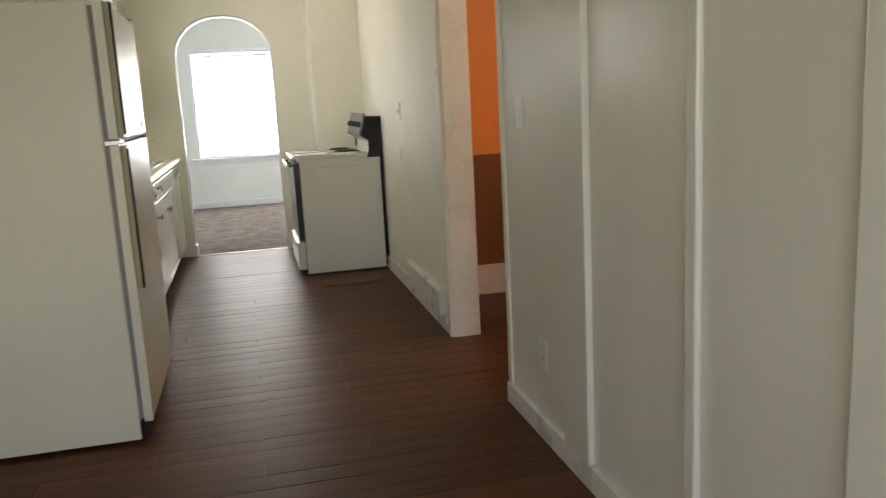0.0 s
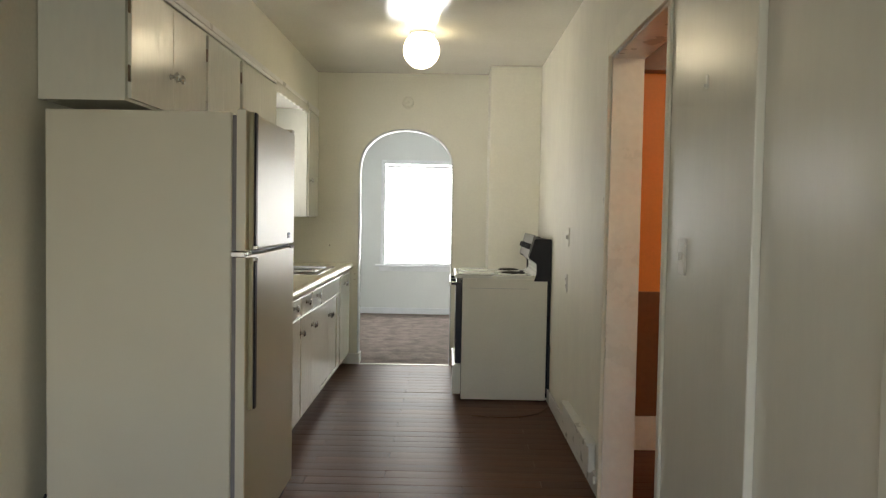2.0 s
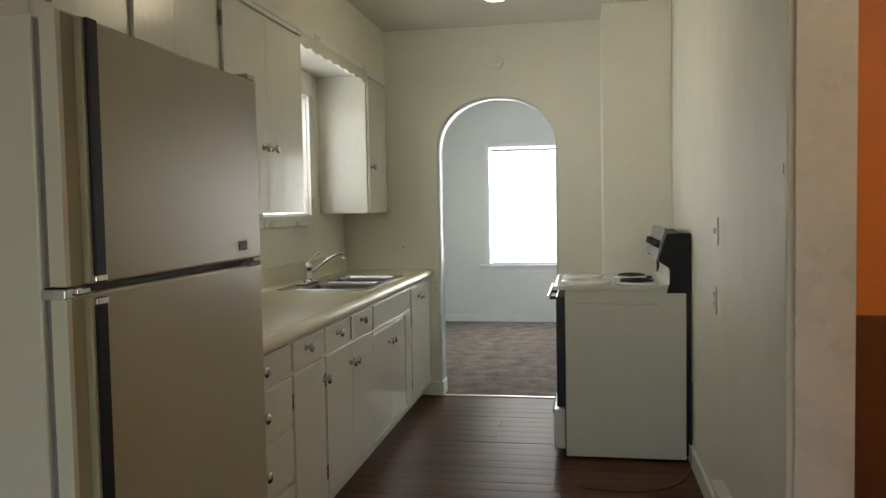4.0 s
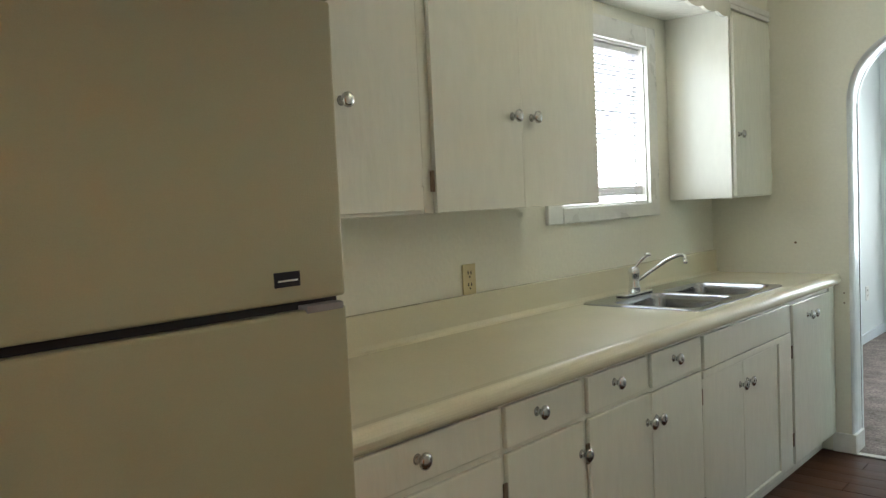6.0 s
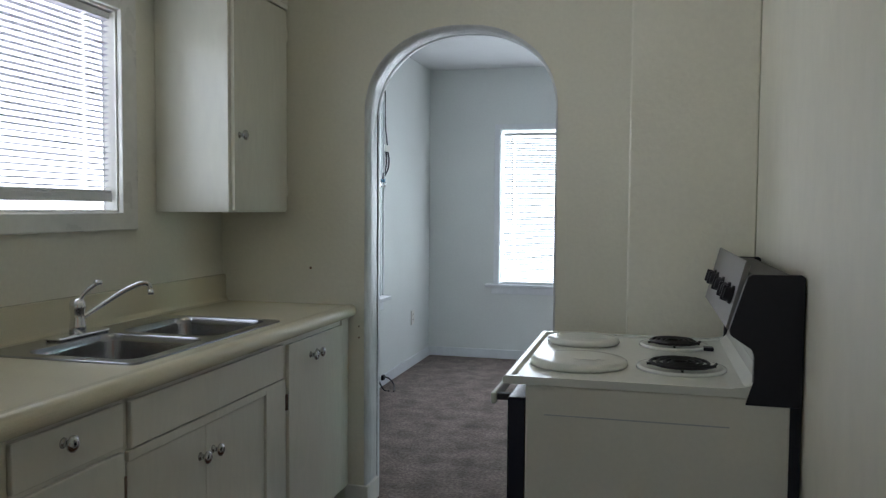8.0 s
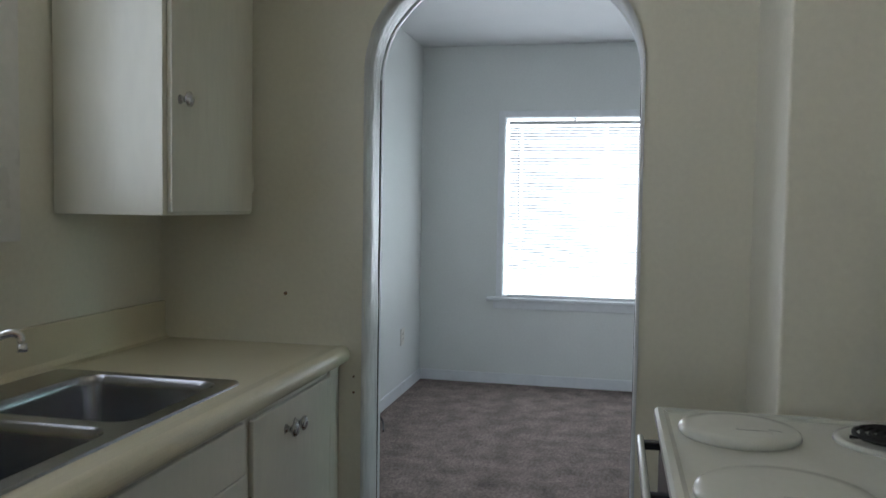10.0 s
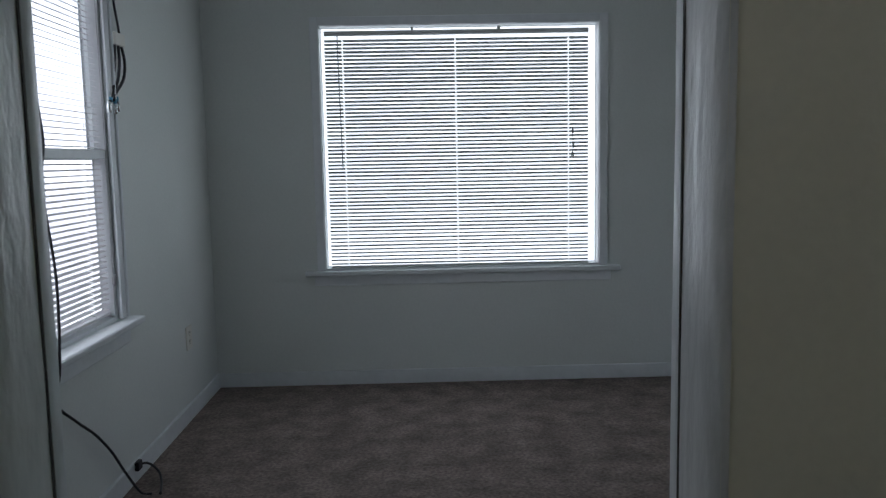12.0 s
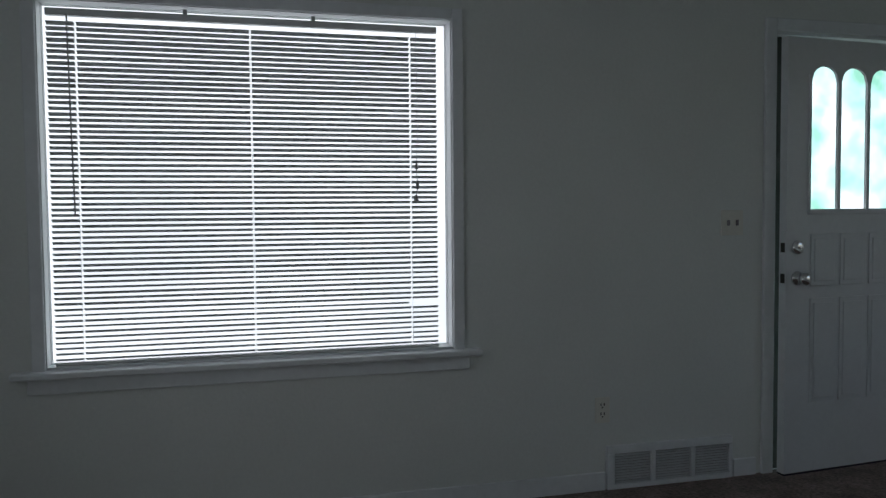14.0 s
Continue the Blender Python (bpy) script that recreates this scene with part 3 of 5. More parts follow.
part("tassel", merged(lathe([(0.002, 1.45), (0.006, 1.445), (0.007, 1.43), (0.003, 1.42)], 10, at=(x1 - 0.15, N + 0.012, 0)),
     lathe([(0.003, 1.37), (0.007, 1.365), (0.006, 1.345), (0.002, 1.34)], 10, at=(x1 - 0.146, N + 0.012, 0)),
     tube([(x1 - 0.15, N + 0.012, 1.42), (x1 - 0.147, N + 0.012, 1.36), (x1 - 0.152, N + 0.012, 1.30)], 0.002, 6),
     lathe([(0.003, 1.32), (0.009, 1.31), (0.010, 1.295), (0.004, 1.285)], 10, at=(x1 - 0.152, N + 0.012, 0))), VENT_GREY, nb, "knotted grey cord ends")
for bx_ in (-0.25, 0.235):
    part("bracket", box(bx_ - 0.008, bx_ + 0.008, N + 0.012, N + 0.05, z1 - 0.03, z1 - 0.012), VENT_GREY, nb)

# west window of the living room
y0, y1, z0, z1 = WWIN
win = thing("window_2", (LW, 8.3, z0), "white painted double-hung living room window with moulded casing", "window", kind="structure")
part("window_frame", merged(
    box(LW, LW + 0.018, y1 - 0.002, y1 + 0.042, z0, z1 + 0.085, 0.004), box(LW, LW + 0.026, y1 + 0.042, y1 + 0.062, z0, z1 + 0.085, 0.006),
    box(LW, LW + 0.018, y0 - 0.085, y0 + 0.002, z0, z1 + 0.085, 0.004), box(LW, LW + 0.018, y0 + 0.002, y1 - 0.002, z1 - 0.002, z1 + 0.085, 0.004)), COOL_TRIM, win)
part("jamb", merged(box(LW - 0.047, LW - 0.001, y1 - 0.012, y1 + 0.001, z0, z1), box(LW - 0.047, LW - 0.001, y0 - 0.001, y0 + 0.012, z0, z1),
     box(LW - 0.047, LW - 0.001, y0 + 0.012, y1 - 0.012, z1 - 0.012, z1 + 0.001), box(LW - 0.047, LW - 0.001, y0 + 0.012, y1 - 0.012, z0 - 0.001, z0 + 0.012)), COOL_TRIM, win)
part("window_sill", box(LW - 0.05, LW + 0.075, y0 - 0.14, y1 + 0.09, z0 - 0.032, z0 - 0.004, 0.007), COOL_TRIM, win)
part("apron", box(LW, LW + 0.018, y0 - 0.085, y1 + 0.075, z0 - 0.11, z0 - 0.032, 0.005), COOL_TRIM, win)
mid = 1.332
for nm, za, zb, xa in (("upper_sash", mid - 0.02, z1 + 0.02, LW - 0.078), ("lower_sash", z0 - 0.02, mid + 0.02, LW - 0.063)):
    part(nm, merged(box(xa, xa + 0.014, y1 - 0.004, y1 + 0.03, za, zb), box(xa, xa + 0.014, y0 - 0.03, y0 + 0.004, za, zb),
         box(xa, xa + 0.014, y0 + 0.004, y1 - 0.004, za, za + 0.04), box(xa, xa + 0.014, y0 + 0.004, y1 - 0.004, zb - 0.04, zb)), COOL_TRIM, win)
    pane = part("pane", box(xa + 0.005, xa + 0.009, y0 + 0.004, y1 - 0.004, za + 0.04, zb - 0.04), GLASS, win)
    pane.visible_shadow = False
part("inner_frame", merged(box(LW - 0.021, LW - 0.002, y0 + 0.004, y1 - 0.004, mid - 0.018, mid + 0.018, 0.004), box(LW - 0.021, LW - 0.002, y1 - 0.026, y1 - 0.013, z0 + 0.013, mid - 0.018, 0.003)), COOL_TRIM, win, "white painted inner frame across the lower half")
wb = blind((LW - 0.033, 8.3, z0), "y", LW - 0.033, y0 + 0.014, y1 - 0.014, z0 + 0.02, z1 - 0.02, -radians(13), 0.0209,
           [y0 + 0.14, y1 - 0.16], 0.0, "white slatted mini blind in the side window of the living room", "living room blinds", slat_mat=VINYL)
part("pull_cord", tube([(LW - 0.001, y1 - 0.03, z1 - 0.05), (LW + 0.003, y1 - 0.028, 1.2), (LW + 0.003, y1 - 0.024, 0.86)], 0.0015, 6), SLAT, wb)
part("tassel", lathe([(0.003, 0.87), (0.009, 0.86), (0.011, 0.835), (0.006, 0.825)], 10, at=(LW + 0.003, y1 - 0.024, 0)), SLAT, wb)

# kitchen window
y0, y1, z0, z1 = KW
win = thing("window_3", (W, 5.37, z0), "cream painted window over the kitchen sink", "window", kind="structure")
part("window_frame", merged(
    box(W, W + 0.02, y1 - 0.004, y1 + 0.085, z0 - 0.062, z1 + 0.09, 0.004), box(W, W + 0.02, y0 - 0.1, y0 + 0.004, z0 - 0.062, z1 + 0.09, 0.004),
    box(W, W + 0.02, y0 + 0.004, y1 - 0.004, z1 - 0.004, z1 + 0.09, 0.004), box(W, W + 0.024, y0 + 0.004, y1 - 0.004, z0 - 0.062, z0 + 0.004, 0.005)), TRIM, win)
part("jamb", merged(box(W - 0.047, W - 0.001, y1 - 0.012, y1 + 0.001, z0, z1), box(W - 0.047, W - 0.001, y0 - 0.001, y0 + 0.012, z0, z1),
     box(W - 0.047, W - 0.001, y0 + 0.012, y1 - 0.012, z1 - 0.012, z1 + 0.001), box(W - 0.047, W - 0.001, y0 + 0.012, y1 - 0.012, z0 - 0.001, z0 + 0.012)), TRIM, win)
part("sash", merged(box(W - 0.066, W - 0.049, y1 - 0.004, y1 + 0.03, z0 - 0.03, z1 + 0.03), box(W - 0.066, W - 0.049, y0 - 0.03, y0 + 0.004, z0 - 0.03, z1 + 0.03),
     box(W - 0.066, W - 0.049, y0 + 0.004, y1 - 0.004, z0 - 0.03, z0 + 0.014), box(W - 0.066, W - 0.049, y0 + 0.004, y1 - 0.004, z1 - 0.02, z1 + 0.03)), TRIM, win)
pane = part("pane", box(W - 0.06, W - 0.056, y0 + 0.004, y1 - 0.004, z0 + 0.014, z1 - 0.02), GLASS, win)
pane.visible_shadow = False
kb = blind((W - 0.035, 5.37, z0), "y", W - 0.032, y0 + 0.015, y1 - 0.018, z0 + 0.075, z1 - 0.015, radians(10), 0.0209,
           [y0 + 0.12, y1 - 0.14], 0.0, "white slatted mini blind hanging short of the kitchen sill", "kitchen blinds", slat_mat=GREY_VINYL)
STACK = mesh_of("slat", box(-0.013, 0.013, y0 + 0.015 - 5.37, y1 - 0.018 - 5.37, -0.0025, 0.0025), BLIND_RAIL)
for k in range(6):
    placed("slat", STACK, (W - 0.032, 5.37, z0 + 0.046 + 0.0052 * k), kb)

# ---- front door ----
HX, ANG = 3.225, radians(4.5)
door = thing("door_1", (HX, N - 0.005, 0.0), "white panelled front door with three arched lights, slightly ajar", "door", kind="structure")
turn = Matrix.Translation((HX, N - 0.005, 0)) @ Matrix.Rotation(ANG, 4, "Z")
DW, DH, DTK, LEAF = 0.862, 2.03, 0.044, 0.014


def door_part(name, bm, mat, parent, label=""):
    """The door's own places: x from the hinge (negative), y out of the room."""
    bmesh.ops.transform(bm, matrix=turn, verts=bm.verts)
    return part(name, bm, mat, parent, label)


lights = [(-0.724 + 0.176 * k, -0.724 + 0.176 * k + 0.157) for k in range(3)]
LZ0, LZ1 = 1.245, 1.905


def door_leaf():
    bm = bmesh.new()
    xs0 = -DW

    def quad(ps, flip=False):
        bm.faces.new([bm.verts.new(p) for p in (ps[::-1] if flip else ps)])

    def arch_top(x, a, b):
        return LZ1 - 0.07 + 0.07 * math.sqrt(max(0.0, 1 - ((2 * x - a - b) / (b - a)) ** 2))

    for y in (0.0, LEAF):
        quad([(xs0, y, 0.012), (0, y, 0.012), (0, y, LZ0), (xs0, y, LZ0)])
        here = xs0
        for a, b in lights:
            quad([(here, y, LZ0), (a, y, LZ0), (a, y, DH), (here, y, DH)])
            for i in range(12):
                u, v = a + (b - a) * i / 12, a + (b - a) * (i + 1) / 12
                quad([(u, y, arch_top(u, a, b)), (v, y, arch_top(v, a, b)), (v, y, DH), (u, y, DH)])
            here = b
        quad([(here, y, LZ0), (0, y, LZ0), (0, y, DH), (here, y, DH)])
    for a, b in lights:
        rim = [(a, LZ0), (b, LZ0)] + [(b + (a - b) * i / 12, arch_top(b + (a - b) * i / 12, a, b)) for i in range(13)]
        for (p, r), (q, s) in zip(rim, rim[1:] + rim[:1]):
            quad([(p, 0, r), (q, 0, s), (q, LEAF, s), (p, LEAF, r)])
    for p, q in (((xs0, 0.012), (0, 0.012)), ((0, 0.012), (0, DH)), ((0, DH), (xs0, DH)), ((xs0, DH), (xs0, 0.012))):
        quad([(p[0], 0, p[1]), (q[0], 0, q[1]), (q[0], LEAF, q[1]), (p[0], LEAF, p[1])])
    bmesh.ops.remove_doubles(bm, verts=bm.verts, dist=1e-5)
    bmesh.ops.recalc_face_normals(bm, faces=bm.faces)
    return bm


leaf = door_part("leaf", door_leaf(), DOOR_PAINT, door)
door_part("outer_skin", merged(box(-DW, 0, LEAF, DTK, 0.012, LZ0 - 0.04), box(-DW, 0, LEAF, DTK, LZ1 + 0.04, DH), box(-DW, -0.77, LEAF, DTK, LZ0 - 0.04, LZ1 + 0.04),
          box(-0.14, 0, LEAF, DTK, LZ0 - 0.04, LZ1 + 0.04)), DOOR_PAINT, door)
for a, b in lights:
    pane = door_part("pane", box(a - 0.004, b + 0.004, LEAF + 0.0005, LEAF + 0.004, LZ0 - 0.004, LZ1 + 0.004), GLASS, door)
    pane.visible_shadow = False
door_part("lights_moulding", merged(box(-0.745, -0.195, -0.010, 0.002, LZ0 - 0.025, LZ0 - 0.002, 0.004), box(-0.745, -0.729, -0.008, 0.002, LZ0, LZ1 - 0.04, 0.003), box(-0.211, -0.195, -0.008, 0.002, LZ0, LZ1 - 0.04, 0.003)), DOOR_PAINT, door)
for a, b in lights:
    for za, zb in ((0.885, 1.13), (0.335, 0.83)):
        door_part("panel", merged(box(a, b, -0.006, 0.001, za, zb, 0.004), box(a + 0.018, b - 0.018, -0.011, -0.004, za + 0.022, zb - 0.022, 0.004)), DOOR_PAINT, door)
door_part("deadbolt", merged(lathe([(0.033, -0.002), (0.032, -0.012), (0.024, -0.018), (0.012, -0.019)], 24, "y", (-DW + 0.062, 0, 1.068)),
          box(-DW + 0.055, -DW + 0.069, -0.034, -0.016, 1.063, 1.073, 0.003)), CHROME, door, "round chrome deadbolt")
door_part("door_knob", lathe([(0.033, -0.002), (0.031, -0.010), (0.013, -0.014), (0.012, -0.034), (0.026, -0.044), (0.029, -0.058), (0.022, -0.068), (0.008, -0.070)], 24, "y", (-DW + 0.062, 0, 0.925)), CHROME, door, "round chrome door knob")
door_part("door_sweep", box(-DW, 0, -0.004, DTK, 0.004, 0.012), BLACK, door, "black rubber sweep")
for zz in (0.925, 1.068):
    door_part("strike", box(-DW - 0.0015, -DW, 0.008, 0.034, zz - 0.022, zz + 0.022), SEAM, door)
f0, f1, _, fz = FDOOR
solid("trim_front_door", merged(box(f0 - 0.062, f0 - 0.002, N - 0.018, N, 0.0, fz + 0.06, 0.005), box(f1 + 0.002, f1 + 0.062, N - 0.018, N, 0.0, fz + 0.06, 0.005),
      box(f0 - 0.002, f1 + 0.002, N - 0.018, N, fz + 0.002, fz + 0.06, 0.005)), COOL_TRIM, "white painted front door casing", "trim")
solid("trim_front_door_jamb", merged(box(f0 - 0.001, f0 + 0.008, N + 0.001, N + 0.178, 0, fz), box(f0 + 0.008, f0 + 0.09, N + 0.062, N + 0.178, 0, fz), box(f1 - 0.008, f1 + 0.001, N + 0.06, N + 0.178, 0, fz), box(f0 + 0.012, f1 - 0.008, N + 0.001, N + 0.178, fz - 0.012, fz + 0.001)), COOL_TRIM, "white painted front door jamb", "trim")
# Dark strip put into the door gap to stand for its shade.
solid("trim_gap_shade", box(f0 + 0.008, f0 + 0.07, N + 0.048, N + 0.0615, 0, fz - 0.012), SEAM, "dark strip along the front door jamb, standing for the gap's shade", "weatherstrip")
solid("front_step", box(1.9, 3.7, N + 0.18, N + 1.6, -0.6, -0.05, 0.02), material("concrete", (0.4, 0.39, 0.37), 0.9, grain=0.2, scale=30, bump=0.2, stain=0.2), "grey concrete front step", "step")

# bright leafy distance beyond the street, a sheet with daylight put in as glow
far = bpy.data.materials.new("glowing_distance")
far.use_nodes = True
ft = far.node_tree
fb = ft.nodes["Principled BSDF"]
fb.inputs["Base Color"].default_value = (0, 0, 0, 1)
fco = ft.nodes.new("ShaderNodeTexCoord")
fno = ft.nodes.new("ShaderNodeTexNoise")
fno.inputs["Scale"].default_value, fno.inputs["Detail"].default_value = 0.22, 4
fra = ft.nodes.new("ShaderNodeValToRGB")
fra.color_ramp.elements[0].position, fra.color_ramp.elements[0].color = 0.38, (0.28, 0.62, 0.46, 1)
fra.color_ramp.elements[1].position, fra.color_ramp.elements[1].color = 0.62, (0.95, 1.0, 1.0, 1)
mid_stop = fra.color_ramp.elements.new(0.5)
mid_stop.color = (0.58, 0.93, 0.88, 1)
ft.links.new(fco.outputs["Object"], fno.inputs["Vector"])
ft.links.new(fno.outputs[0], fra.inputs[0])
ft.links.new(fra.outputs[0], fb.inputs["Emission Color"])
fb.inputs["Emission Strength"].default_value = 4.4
solid("backdrop", box(-60, 160, 64.0, 64.2, -0.6, 40), far, "glowing sheet of pale blurred trees and sky in the distance", "backdrop")


def bright_outdoors(name, low, high, strength):
    """A plain, soft, over-bright outdoors close behind a blind."""
    m = bpy.data.materials.new(name)
    m.use_nodes = True
    t = m.node_tree
    b = t.nodes["Principled BSDF"]
    b.inputs["Base Color"].default_value = (0, 0, 0, 1)
    co, no, ra = t.nodes.new("ShaderNodeTexCoord"), t.nodes.new("ShaderNodeTexNoise"), t.nodes.new("ShaderNodeValToRGB")
    no.inputs["Scale"].default_value, no.inputs["Detail"].default_value = 0.7, 3
    ra.color_ramp.elements[0].position, ra.color_ramp.elements[0].color = 0.35, (*low, 1)
    ra.color_ramp.elements[1].position, ra.color_ramp.elements[1].color = 0.6, (*high, 1)
    t.links.new(co.outputs["Object"], no.inputs["Vector"])
    t.links.new(no.outputs[0], ra.inputs[0])
    t.links.new(ra.outputs[0], b.inputs["Emission Color"])
    b.inputs["Emission Strength"].default_value = strength
    return m


solid("backdrop_north", box(-2.3, 1.75, 13.0, 13.02, -0.6, 4.5), bright_outdoors("bright_front_yard", (0.78, 0.81, 0.83), (0.97, 1.0, 1.0), GLOW_N), "plain bright hazy front yard", "backdrop")
solid("backdrop_west", box(-4.52, -4.5, 7.6, 34.0, -0.6, 4.5), bright_outdoors("bright_side_yard", (0.85, 0.84, 0.95), (1.0, 0.98, 1.0), GLOW_W), "plain bright hazy side yard", "backdrop")
solid("backdrop_kitchen", box(-4.52, -4.5, 3.0, 7.5, -0.6, 4.5), bright_outdoors("bright_yard_by_the_sink", (0.95, 0.93, 1.0), (1.0, 1.0, 1.0), GLOW_K), "plain bright hazy yard beyond the sink window", "backdrop")

# ---- kitchen: knobs and hinges shared by the cabinets ----
KNOB = mesh_of("knob", lathe([(0.013, 0.0), (0.009, 0.004), (0.007, 0.012), (0.012, 0.018), (0.0195, 0.024), (0.0195, 0.029), (0.012, 0.034), (0.003, 0.035)], 16, "x"), KNOB_METAL)
HINGE = mesh_of("hinge", merged(box(-0.002, 0.003, -0.008, 0.008, -0.03, 0.03, 0.001), lathe([(0.0045, -0.028), (0.0045, 0.028)], 8)), BRASS)
PAINTED_HINGE = mesh_of("hinge", merged(box(-0.002, 0.003, -0.010, 0.010, -0.025, 0.025, 0.001), lathe([(0.004, -0.025), (0.004, 0.025)], 8)), CABINET)

BF, FR, BACK = -0.770, -0.786, W + 0.004


def front(name, y0, y1, z0, z1, face, parent, knobs=(), hinges=(), thick=0.0155):
    """A drawer front or cabinet door with eased edges."""
    ob = part(name, box(face - thick, face, y0, y1, z0, z1, 0.0035), CABINET, parent)
    for y, z in knobs:
        placed("knob", KNOB, (face, y, z), ob, "small chrome knob")
    for y, z in hinges:
        placed("hinge", HINGE, (face - 0.006, y, z), ob, "dark metal hinge")
    return ob


def base_cabinet(y0, y1, label, sunk=0.0):
    """A carcass; sunk: the length at its near end that leaves room for the sink's bowls."""
    t = thing("base_cabinet", (-1.08, (y0 + y1) / 2, 0.0), label, "cabinet", "kitchen base cabinets")
    bits = [box(BACK, FR, y0 + sunk + 0.0005, y1 - 0.0005, 0.1, 0.866)] if y0 + sunk < y1 - 0.01 else []
    if sunk:
        bits += [box(BACK, FR, y0 + 0.0005, y0 + min(sunk, y1 - y0) - 0.0005, 0.1, 0.715), box(FR - 0.02, FR, y0 + 0.0005, y0 + min(sunk, y1 - y0) - 0.0005, 0.715, 0.866)]
    part("body", merged(*bits), CABINET, t)
    part("toe_kick", box(BACK, -0.845, y0 + 0.0005, y1 - 0.0005, 0.002, 0.1), CABINET, t)
    return t


u = base_cabinet(3.16, 3.758, "cream painted base cabinet with three drawers beside the refrigerator")
for z0, z1 in ((0.742, 0.846), (0.545, 0.722), (0.335, 0.525), (0.115, 0.315)):
    front("drawer", 3.18, 3.748, z0, z1, BF, u, [(3.448, (z0 + z1) / 2 + 0.006)])
u = base_cabinet(3.758, 4.146, "cream painted base cabinet with one drawer over one door")
front("drawer", 3.772, 4.130, 0.735, 0.843, BF, u, [(3.905, 0.803)])
front("door", 3.772, 4.130, 0.112, 0.722, BF, u, [(4.112, 0.632)], [(3.764, 0.62), (3.764, 0.22)])
u = base_cabinet(4.146, 4.932, "cream painted double base cabinet with two drawers and two doors")
front("drawer", 4.162, 4.515, 0.735, 0.842, BF, u, [(4.306, 0.800)])
front("drawer", 4.548, 4.916, 0.730, 0.842, BF, u, [(4.699, 0.802)])
front("door", 4.162, 4.536, 0.112, 0.720, BF, u, [(4.505, 0.628)], [(4.155, 0.62), (4.155, 0.22)])
front("door", 4.539, 4.916, 0.112, 0.716, BF, u, [(4.566, 0.628)], [(4.922, 0.62), (4.922, 0.22)])
u = base_cabinet(4.932, 5.862, "cream painted sink cabinet with a plain panel over two recessed doors", 0.93)
front("false_front", 4.945, 5.835, 0.716, 0.840, BF, u)
part("stile", merged(box(FR, BF - 0.002, 5.70, 5.850, 0.102, 0.712, 0.003), box(FR, BF - 0.002, 4.936, 5.70, 0.685, 0.712, 0.003), box(FR, BF - 0.002, 4.936, 5.70, 0.102, 0.125, 0.003)), CABINET, u)
front("door", 4.94, 5.318, 0.128, 0.682, FR + 0.006, u, [(5.285, 0.592)], [(4.94, 0.55)])
front("door", 5.319, 5.698, 0.128, 0.682, FR + 0.006, u, [(5.358, 0.594)], [(5.698, 0.55)])
u = base_cabinet(5.862, 6.494, "narrow cream painted cabinet with one tall door at the counter's end", 0.06)
front("door", 5.878, 6.405, 0.105, 0.832, BF, u, [(6.07, 0.762), (6.13, 0.764)], [(5.866, 0.62), (5.866, 0.22)])
part("stile", box(FR, BF - 0.004, 6.415, 6.494, 0.1, 0.862, 0.003), CABINET, u)

# countertop, its rolled edge and splash
SX0, SX1, SY0, SY1 = -1.305, -0.850, 5.075, 5.905
ct = thing("countertop", (-1.08, 4.8, 0.866), "yellowed cream laminate countertop with a rolled front edge", "countertop")
edge = [(-0.80, 0.868), (-0.80, 0.909)] + [(-0.768 + 0.028 * math.sin(a), 0.884 + 0.0285 * math.cos(a)) for a in [math.pi * k / 12 for k in range(0, 11)]] + [(-0.775, 0.862)]
part("front_edge", extruded(edge, 3.155, 6.497), LAMINATE, ct, "rolled laminate front edge")
gx, gy = (W, SX0, SX1, -0.7995), (3.155, SY0, SY1, 6.497)
bm = bmesh.new()
grid = [[bm.verts.new((x, y, 0.909)) for y in gy] for x in gx]
for i in range(3):
    for j in range(3):
        if (i, j) != (1, 1):
            bm.faces.new((grid[i][j], grid[i + 1][j], grid[i + 1][j + 1], grid[i][j + 1]))
drop = bmesh.ops.extrude_face_region(bm, geom=bm.faces[:])
bmesh.ops.translate(bm, verts=[v for v in drop["geom"] if isinstance(v, bmesh.types.BMVert)], vec=(0, 0, -0.04))
bmesh.ops.recalc_face_normals(bm, faces=bm.faces)
part("top", bm, LAMINATE, ct)
part("backsplash", merged(box(W + 0.001, W + 0.021, 3.155, 6.497, 0.9095, 1.030, 0.004), extruded([(W + 0.0215, 0.9095), (W + 0.04, 0.9095), (W + 0.027, 0.915), (W + 0.0215, 0.93)], 3.155, 6.497)), LAMINATE, ct)


def rounded_loop(bm, x0, x1, y0, y1, r, z, n=6):
    vs = []
    for cx, cy, a0 in ((x1 - r, y1 - r, 0), (x0 + r, y1 - r, 90), (x0 + r, y0 + r, 180), (x1 - r, y0 + r, 270)):
        for k in range(n + 1):
            a = radians(a0 + 90 * k / n)
            vs.append(bm.verts.new((cx + r * math.cos(a), cy + r * math.sin(a), z)))
    return vs


def ring_faces(bm, a, b):
    n = len(a)
    for i in range(n):
        bm.faces.new((a[i], a[(i + 1) % n], b[(i + 1) % n], b[i])).smooth = True


def ring_edges(bm, a):
    return [bm.edges.new((a[i], a[(i + 1) % len(a)])) for i in range(len(a))]


sink = thing("kitchen_sink", (-1.08, 5.49, 0.90), "brushed stainless steel double-bowl sink set in the countertop", "sink")
bm = bmesh.new()
outer = rounded_loop(bm, -1.345, -0.828, 5.045, 5.935, 0.03, 0.9155)
low = rounded_loop(bm, -1.348, -0.825, 5.042, 5.938, 0.03, 0.9095)
ring_faces(bm, low, outer)
edges = [e for e in bm.edges if all(v in set(outer) for v in e.verts)]
BOWLS = [(-1.235, -0.862, 5.085, 5.475), (-1.235, -0.862, 5.515, 5.90)]
lips = []
